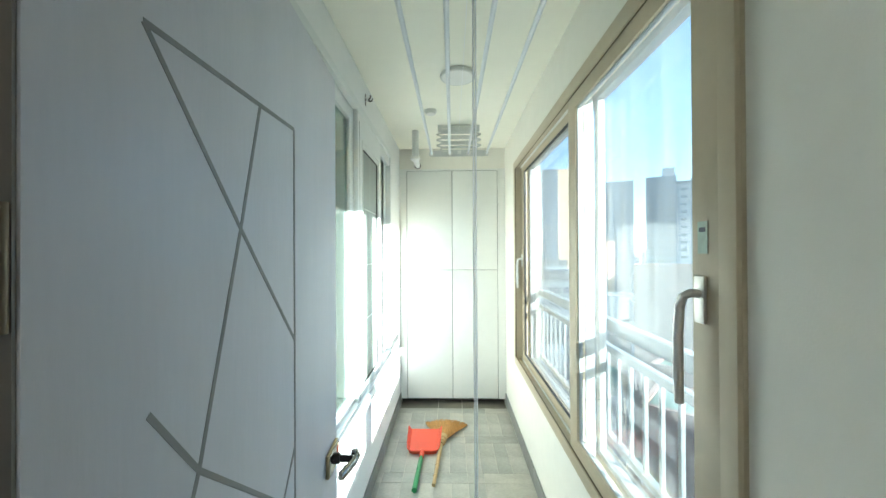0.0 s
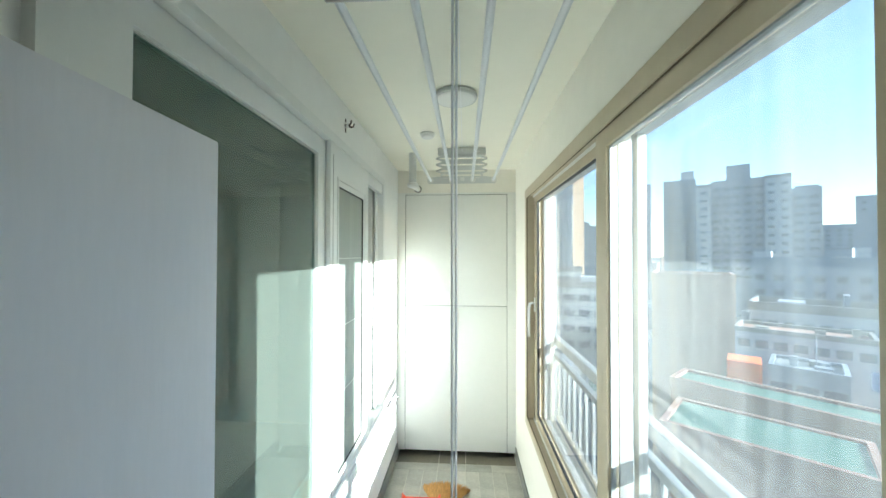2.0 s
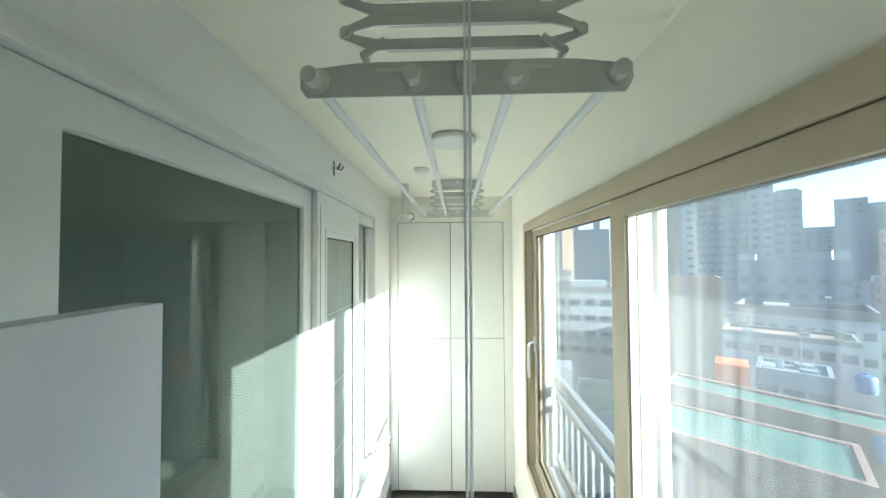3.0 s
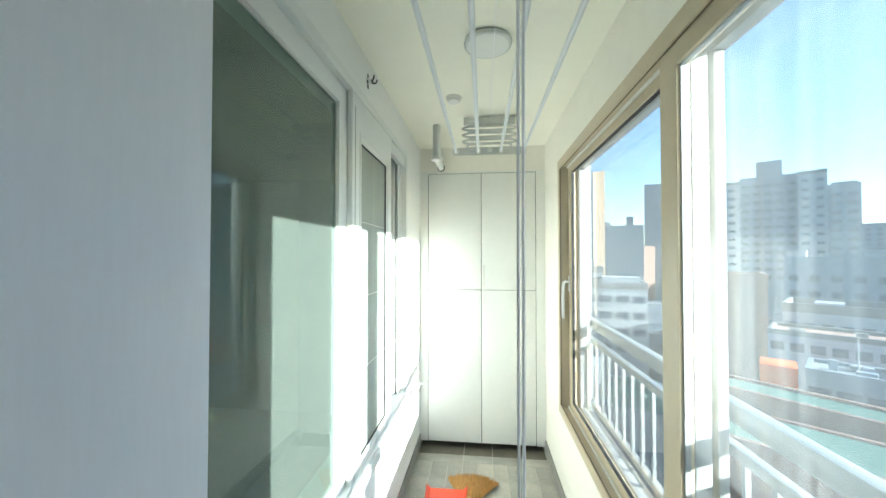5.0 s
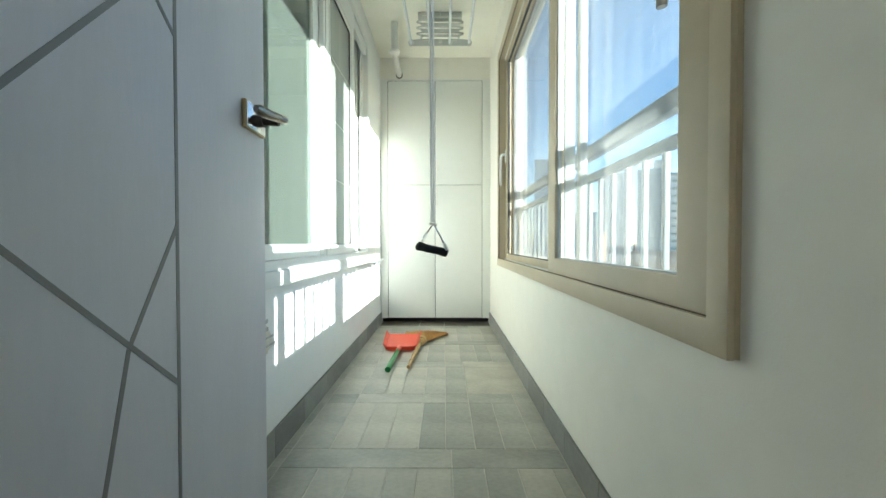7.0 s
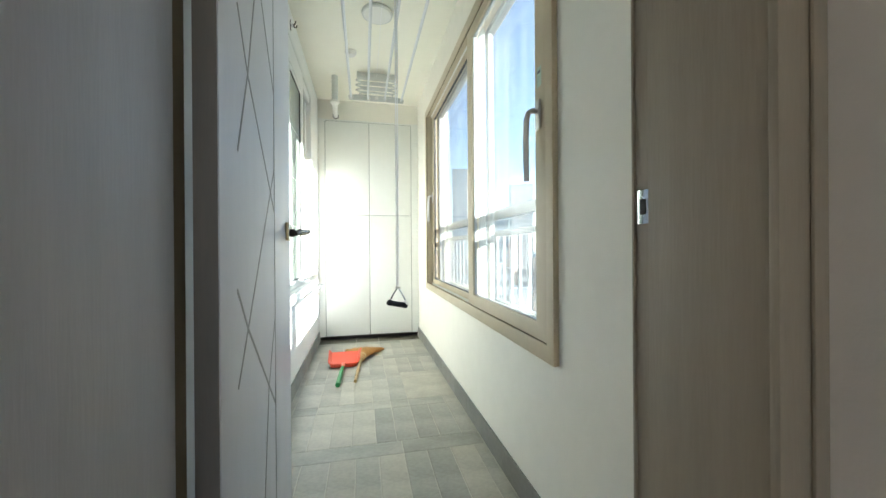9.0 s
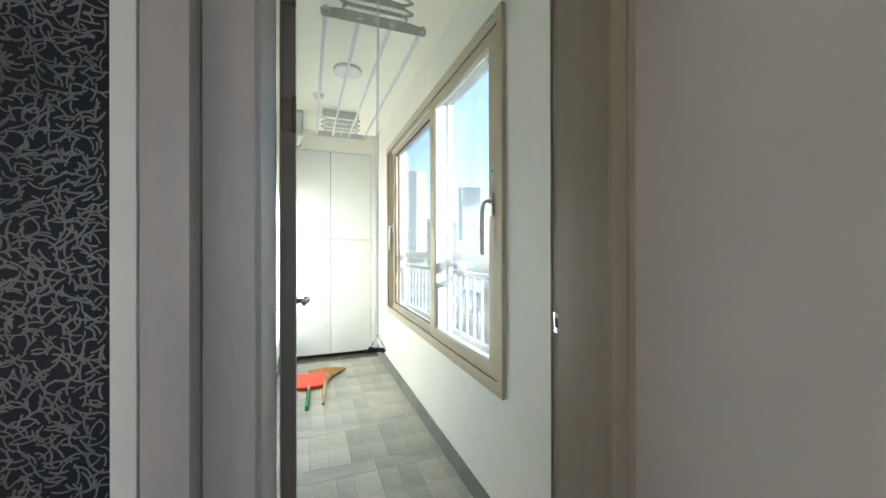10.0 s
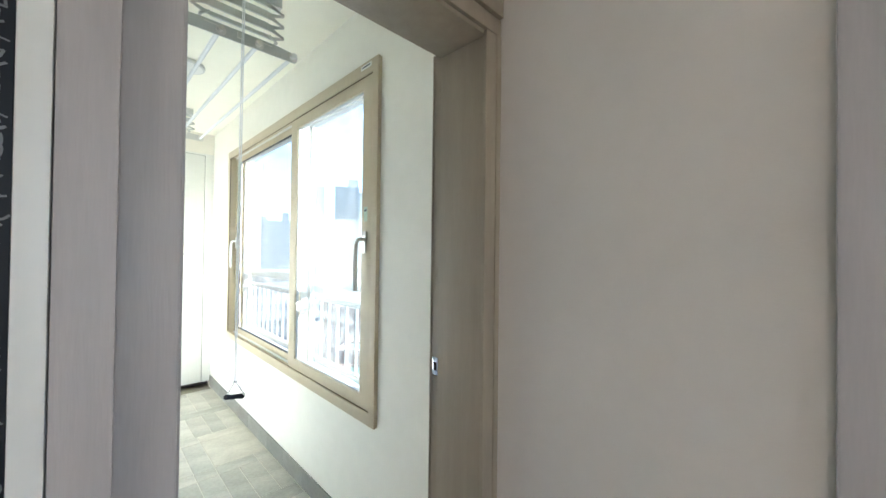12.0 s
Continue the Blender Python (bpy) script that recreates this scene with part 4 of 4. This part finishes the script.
def building(name, az0, az1, dist, top, depth, label, material, grid=None, side=None, roof="b_roof", boxes_on=(), turn=0.0, parapet=0.9, bottom=GROUND, pane="b_hazed_pane"):
    """A block whose front spans two bearings at a distance; grid: (columns, rows, pane width, pane height, storey, drop)."""
    am = radians((az0 + az1) / 2)
    w = 2 * dist * math.tan(radians(abs(az1 - az0)) / 2)
    z1 = EYE0.z + dist * math.tan(radians(top))
    ob = thing(name, (EYE0.x + dist * math.sin(am), EYE0.y + dist * math.cos(am), bottom), label, "building")
    ob.rotation_euler = (0, 0, -am + radians(turn))
    h = z1 - bottom

    def bp(pname, bm, mt, plabel=""):
        o = new(pname, bpy.data.meshes.new(pname))
        finish(o, bm, mt)
        o.parent = ob
        return tagged(o, plabel)
    bp("wall", boxes((-w / 2, w / 2, 0, depth, 0, h)), material)
    bp("roof", boxes((-w / 2 + 0.3, w / 2 - 0.3, 0.3, depth - 0.3, h + 0.004, h + 0.05)), roof)
    if parapet:
        bp("parapet", boxes((-w / 2 - 0.05, w / 2 + 0.05, -0.05, 0.25, h - 0.1, h + parapet), (-w / 2 - 0.05, w / 2 + 0.05, depth - 0.25, depth + 0.05, h - 0.1, h + parapet),
                            (-w / 2 - 0.05, -w / 2 + 0.25, 0.25, depth - 0.25, h - 0.1, h + parapet), (w / 2 - 0.25, w / 2 + 0.05, 0.25, depth - 0.25, h - 0.1, h + parapet)), "b_cap" if material == "b_white" else material)
    for (u0, u1, v0, v1, hh, mt) in boxes_on:
        bp("roof_room", boxes((-w / 2 + u0 * w, -w / 2 + u1 * w, v0 * depth, v1 * depth, h + 0.01, h + hh)), mt)
    if dist < 130 and w > 4 and roof != "b_green":
        cr = random.Random(int(az0 * 10) + int(dist))
        for kk in range(4):
            cx, cy, cw = cr.uniform(-0.42, 0.36) * w, cr.uniform(0.15, 0.75) * depth, cr.uniform(0.4, 1.1)
            bp("roof_unit", boxes((cx, cx + cw, cy, cy + cw * 0.7, h + 0.052, h + cr.uniform(0.4, 0.9)), bevel=0.04), cr.choice(("b_grey", "b_white", "b_roof")), "small roof unit")
        px_ = cr.uniform(-0.4, 0.4) * w
        bp("roof_mast", rods(((px_, depth * 0.5, h), (px_, depth * 0.5, h + cr.uniform(1.2, 2.6)), 0.05), seg=6), "b_grey", "thin roof mast")
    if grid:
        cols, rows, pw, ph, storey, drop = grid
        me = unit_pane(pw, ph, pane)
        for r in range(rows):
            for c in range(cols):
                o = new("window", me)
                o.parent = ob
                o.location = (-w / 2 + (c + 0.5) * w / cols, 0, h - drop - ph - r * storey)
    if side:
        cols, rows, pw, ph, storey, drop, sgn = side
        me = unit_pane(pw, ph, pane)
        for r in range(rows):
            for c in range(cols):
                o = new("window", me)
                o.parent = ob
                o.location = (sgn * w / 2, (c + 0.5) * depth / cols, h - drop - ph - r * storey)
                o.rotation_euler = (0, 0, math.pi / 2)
    return ob


B = building
# One tower as two slabs, its shaded and sunlit sides put into colour.
B("apartment_tower", 14.0, 16.3, 115, 11.6, 9, "shaded side of a tall apartment tower, coloured dark blue grey", "b_blue")
B("apartment_tower", 16.35, 17.9, 118, 11.5, 9, "sunlit side of a tall apartment tower, coloured bright beige", "b_sunlit")
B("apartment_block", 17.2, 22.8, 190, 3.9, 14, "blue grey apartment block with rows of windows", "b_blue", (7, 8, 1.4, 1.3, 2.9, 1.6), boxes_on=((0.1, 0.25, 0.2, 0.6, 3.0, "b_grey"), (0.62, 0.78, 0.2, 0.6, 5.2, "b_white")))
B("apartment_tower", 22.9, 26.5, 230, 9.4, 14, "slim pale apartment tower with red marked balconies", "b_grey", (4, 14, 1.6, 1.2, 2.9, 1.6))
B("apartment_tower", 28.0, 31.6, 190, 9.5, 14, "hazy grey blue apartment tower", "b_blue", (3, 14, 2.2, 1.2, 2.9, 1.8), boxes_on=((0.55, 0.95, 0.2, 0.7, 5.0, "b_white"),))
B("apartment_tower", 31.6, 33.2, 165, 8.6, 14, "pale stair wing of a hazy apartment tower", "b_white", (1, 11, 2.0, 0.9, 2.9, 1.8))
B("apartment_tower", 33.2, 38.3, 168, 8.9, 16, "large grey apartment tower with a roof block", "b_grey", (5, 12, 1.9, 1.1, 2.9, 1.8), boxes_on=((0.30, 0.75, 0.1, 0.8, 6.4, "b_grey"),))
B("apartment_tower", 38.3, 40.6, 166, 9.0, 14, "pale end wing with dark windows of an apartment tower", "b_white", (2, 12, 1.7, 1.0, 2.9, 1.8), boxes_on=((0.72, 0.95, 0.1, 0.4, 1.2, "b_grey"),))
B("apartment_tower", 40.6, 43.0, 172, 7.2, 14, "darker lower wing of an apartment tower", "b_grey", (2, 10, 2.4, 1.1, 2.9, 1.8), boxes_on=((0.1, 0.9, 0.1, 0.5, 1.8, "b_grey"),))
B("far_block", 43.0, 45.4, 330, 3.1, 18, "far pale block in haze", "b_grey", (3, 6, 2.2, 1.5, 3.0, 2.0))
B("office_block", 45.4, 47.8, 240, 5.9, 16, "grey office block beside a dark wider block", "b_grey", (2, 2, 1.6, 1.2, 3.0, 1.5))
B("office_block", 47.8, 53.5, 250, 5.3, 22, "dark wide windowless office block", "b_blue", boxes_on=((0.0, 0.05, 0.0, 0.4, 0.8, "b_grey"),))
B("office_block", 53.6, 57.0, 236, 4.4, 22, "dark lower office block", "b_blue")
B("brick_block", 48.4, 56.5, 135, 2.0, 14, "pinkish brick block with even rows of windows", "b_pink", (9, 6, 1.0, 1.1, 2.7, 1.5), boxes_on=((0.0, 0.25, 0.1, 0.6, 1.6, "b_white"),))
B("white_block", 10.5, 23.2, 62, -5.0, 9, "long white four-storey block with ribbon windows", "b_white", (6, 4, 1.7, 1.0, 2.5, 1.1), pane="b_hazed_pane", boxes_on=((0.05, 0.2, 0.3, 0.8, 2.4, "b_white"), (0.55, 0.95, 0.3, 0.8, 1.6, "b_white")))
# Beige roof box stands in for the sunlit edge of this block.
B("brown_block", 26.6, 35.6, 50, -3.6, 6, "brown rendered block with a beige box for its sunlit edge", "b_pink", boxes_on=((0.35, 0.5, 0.3, 0.6, 0.8, "b_tank"), (0.9, 1.0, 0.0, 0.2, 0.5, "b_sunlit")))
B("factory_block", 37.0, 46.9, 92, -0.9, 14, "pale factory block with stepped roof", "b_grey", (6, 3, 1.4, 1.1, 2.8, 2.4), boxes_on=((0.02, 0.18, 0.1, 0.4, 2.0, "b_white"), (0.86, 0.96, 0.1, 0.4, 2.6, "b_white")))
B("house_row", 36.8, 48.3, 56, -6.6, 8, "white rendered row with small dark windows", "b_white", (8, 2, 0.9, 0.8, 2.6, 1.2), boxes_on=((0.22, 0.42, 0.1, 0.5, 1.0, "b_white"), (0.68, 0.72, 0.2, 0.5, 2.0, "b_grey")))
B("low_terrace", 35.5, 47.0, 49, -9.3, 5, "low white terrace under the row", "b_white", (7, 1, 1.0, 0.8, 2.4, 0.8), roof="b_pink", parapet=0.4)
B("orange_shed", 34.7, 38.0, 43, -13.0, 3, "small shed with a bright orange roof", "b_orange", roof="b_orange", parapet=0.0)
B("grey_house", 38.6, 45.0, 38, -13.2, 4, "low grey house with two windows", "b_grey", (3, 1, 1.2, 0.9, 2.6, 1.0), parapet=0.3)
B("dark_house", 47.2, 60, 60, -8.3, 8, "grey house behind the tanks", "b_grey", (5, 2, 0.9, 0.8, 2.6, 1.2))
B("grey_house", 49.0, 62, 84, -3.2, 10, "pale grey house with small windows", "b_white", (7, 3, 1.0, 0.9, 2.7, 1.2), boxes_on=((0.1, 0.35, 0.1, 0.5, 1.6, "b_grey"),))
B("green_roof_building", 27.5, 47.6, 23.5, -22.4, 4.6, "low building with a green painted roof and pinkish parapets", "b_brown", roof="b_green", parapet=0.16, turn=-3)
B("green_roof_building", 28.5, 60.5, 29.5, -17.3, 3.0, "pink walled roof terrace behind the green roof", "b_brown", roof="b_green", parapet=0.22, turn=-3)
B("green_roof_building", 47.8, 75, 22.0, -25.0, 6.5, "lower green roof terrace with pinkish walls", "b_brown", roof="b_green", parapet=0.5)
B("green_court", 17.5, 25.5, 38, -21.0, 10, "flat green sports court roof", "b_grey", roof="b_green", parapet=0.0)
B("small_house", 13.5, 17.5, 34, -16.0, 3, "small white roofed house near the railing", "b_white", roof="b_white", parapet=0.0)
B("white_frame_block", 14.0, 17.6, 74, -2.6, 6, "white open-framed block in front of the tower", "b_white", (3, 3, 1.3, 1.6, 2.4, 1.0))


def tank(azm, dist, zbase, r, h):
    a = radians(azm)
    c = (EYE0.x + dist * math.sin(a), EYE0.y + dist * math.cos(a), zbase)
    t = thing("water_tank", c, "round blue plastic water tank on a roof", "water tank", "roof water tanks")
    part("body", lathe(bmesh.new(), c, [(r * 0.95, 0), (r, 0.1), (r, h * 0.8), (r * 0.85, h * 0.93), (r * 0.3, h)], 20), "b_tank", t)
    part("lid", lathe(bmesh.new(), c, [(r * 0.28, h), (r * 0.28, h + 0.12), (r * 0.1, h + 0.16)], 12), "b_tank", t)


tank(48.9, 29.5, EYE0.z + 29.5 * math.tan(radians(-19.6)), 0.75, 1.35)
tank(47.2, 41.0, EYE0.z + 41 * math.tan(radians(-13.6)), 0.6, 1.3)
tank(60.0, 31.0, EYE0.z + 31 * math.tan(radians(-18.4)), 0.75, 1.35)

rng = random.Random(21)
taken = [(10, 24, 55, 75), (26, 36, 45, 60), (34, 49, 38, 70), (26, 76, 18, 34), (12, 26, 30, 50), (46, 63, 55, 95), (36, 48, 85, 110), (47, 58, 125, 155), (12, 19, 105, 130), (27, 44, 155, 195)]
k = 0
while k < 150:
    a0, d = rng.uniform(-12, 92), rng.choice((rng.uniform(36, 110), rng.uniform(80, 420)))
    wd, top = rng.uniform(7, 16), rng.uniform(-18, -8) if d < 140 else rng.uniform(-12, 6)
    a1 = a0 + math.degrees(wd / d)
    if any(a0 < q[1] and a1 > q[0] and q[2] < d + 8 and d < q[3] for q in taken):
        continue
    k += 1
    el_top = math.degrees(math.atan2(top - EYE0.z, d))
    mt = rng.choice(("b_white", "b_grey", "b_grey", "b_blue", "b_pink", "b_white"))
    g = (3, 2, 1.2, 1.0, 2.8, 1.2) if d < 200 else None
    B("city_house", a0, a1, d, el_top, rng.uniform(6, 12), {"b_white": "white rendered city house", "b_grey": "grey rendered city house", "b_blue": "blue grey city house", "b_pink": "pinkish brick city house"}[mt] + " with a flat roof",
      mt, g, roof=rng.choice(("b_roof", "b_roof", "b_green", "b_grey")), turn=rng.uniform(-25, 25), parapet=0.7,
      boxes_on=((0.1, 0.4, 0.2, 0.6, 2.2, mt),) if rng.random() < 0.6 else ())

# ---- tiles, last ----
tile_mesh = {}


def tile(parent, name, x0, x1, y0, y1, z0, z1, material, axis="z"):
    key = (round(x1 - x0, 4), round(y1 - y0, 4), round(z1 - z0, 4), material)
    if key not in tile_mesh:
        bm = bmesh.new()
        w, d, h = (x1 - x0) / 2, (y1 - y0) / 2, z1 - z0
        c = 0.0012
        low = [bm.verts.new((sx * w, sy * d, 0)) for sx, sy in ((-1, -1), (1, -1), (1, 1), (-1, 1))]
        mid = [bm.verts.new((sx * w, sy * d, h - c)) for sx, sy in ((-1, -1), (1, -1), (1, 1), (-1, 1))]
        top = [bm.verts.new((sx * (w - c), sy * (d - c), h)) for sx, sy in ((-1, -1), (1, -1), (1, 1), (-1, 1))]
        for a, b in ((low, mid), (mid, top)):
            for k in range(4):
                bm.faces.new((a[k], a[(k + 1) % 4], b[(k + 1) % 4], b[k]))
        bm.faces.new(top)
        me = bpy.data.meshes.new(name)
        bm.to_mesh(me), bm.free()
        me.materials.append(M[material])
        tile_mesh[key] = me
    o = new(name, tile_mesh[key])
    o.location = Vector(((x0 + x1) / 2, (y0 + y1) / 2, z0))
    o.parent = parent
    return o


rng = random.Random(5)
g = 0.0040
XS = (-0.485, -0.450, -0.305, -0.195, -0.085, 0.042, 0.150, 0.267, 0.382, 0.503, 0.589)
# each row: from, to, joints, tone of each piece (l light, m middle, d dark)
layout = [
    (-0.10, 0.27, (-0.485, -0.2, 0.1, 0.4, 0.589), "mmmm"),
    (0.27, 0.865, (-0.485, -0.45, -0.305, -0.17, -0.06, 0.055, 0.172, 0.286, 0.402, 0.515, 0.589), "mdmdmmdmdm"),
    (0.865, 0.979, (-0.485, -0.178, 0.172, 0.589), "dmd"),
    (0.979, 1.413, (-0.485, -0.45, -0.305, -0.178, -0.058, 0.051, 0.172, 0.286, 0.406, 0.528, 0.589), "dmmlmlddlm"),
    (1.413, 1.533, (-0.485, -0.45, 0.172, 0.589), "mdd"),
    (1.533, 1.940, XS, "mmlllddddm"),
    (1.940, 2.048, (-0.485, -0.45, -0.305, 0.036, 0.150, 0.267, 0.503, 0.589), "mdmmmdm"),
    (2.048, 2.468, (-0.485, -0.45, -0.305, -0.175, -0.085, 0.036, 0.150, 0.267, 0.589), "mmmllmdl"),
    (2.468, 2.582, (-0.485, -0.45, -0.305, 0.150, 0.267, 0.589), "mmdml"),
    (2.582, 2.985, (-0.485, -0.41, -0.305, -0.190, -0.095, 0.022, 0.147, 0.254, 0.370, 0.475, 0.589), "mdmlmdmmdm"),
    (2.985, 3.090, (-0.485, -0.41, 0.147, 0.589), "mmd"),
    (3.090, 3.535, (-0.485, -0.35, -0.22, -0.10, 0.022, 0.142, 0.252, 0.367, 0.473, 0.589), "mdmmlmdmm"),
    (3.535, 3.640, (-0.485, -0.10, 0.142, 0.369, 0.589), "mddm"),
]
for a, b, edges, tones in layout:
    for x0, x1, tone in zip(edges, edges[1:], tones):
        tile(floor, "tile", x0 + g / 2, x1 - g / 2, a + 0.0012, b - 0.0012, FLOOR - 0.0012, FLOOR + rng.uniform(-0.0004, 0.0004), {"l": "tile_warm", "m": "tile_mid", "d": "tile"}[tone])
# Darkened tile row carries the shade before and under the cabinet.
for x0, x1 in ((-0.485, -0.10), (-0.10, 0.142), (0.142, 0.589)):
    tile(floor, "tile", x0 + g / 2, x1 - g / 2, 3.643, 3.86, FLOOR - 0.0012, FLOOR, "tile_shade")

skirt = thing("baseboard", (0, 2, FLOOR), "dark grey tile skirting along the balcony walls", "skirting")
skirt["kind"] = "structure"
skirt.location = (0, 0, 0)
for side in (0, 1):
    y, k = 0.165 if side else 0.165, 0
    while y < 3.74:
        ln = (0.285, 0.30, 0.12, 0.30, 0.295)[k % 5]
        e = min(y + ln, 3.745)
        x0, x1 = (XL + 0.001, XL + 0.010) if side == 0 else (XR - 0.010, XR - 0.001)
        tile(skirt, "tile", x0, x1, y + 0.0015, e - 0.0015, FLOOR + 0.001, 0.112, "base")
        y, k = e, k + 1

part("caulk", boxes((XL + 0.0102, XL + 0.0125, 0.165, 3.74, FLOOR, FLOOR + 0.002), (XR - 0.0125, XR - 0.0102, 0.165, 3.74, FLOOR, FLOOR + 0.002)), "grout", skirt, "pale joint at the foot")
room_tiles = bpy.data.objects["wall_room_far"]
for c in range(3):
    for r in range(4):
        x1, z0 = -0.843 - 0.303 * c, 0.02 + 0.603 * r
        bm_key = ("room_wall_tile",)
        if bm_key not in tile_mesh:
            bm = boxes((-0.15, 0.15, -0.006, 0.0, 0, 0.6), bevel=0.0015)
            me = bpy.data.meshes.new("tile")
            bm.to_mesh(me), bm.free()
            me.materials.append(M["room_tile"])
            tile_mesh[bm_key] = me
        o = new("tile", tile_mesh[bm_key])
        o.parent = room_tiles
        o.location = (x1 - 0.15, -0.2002, z0)
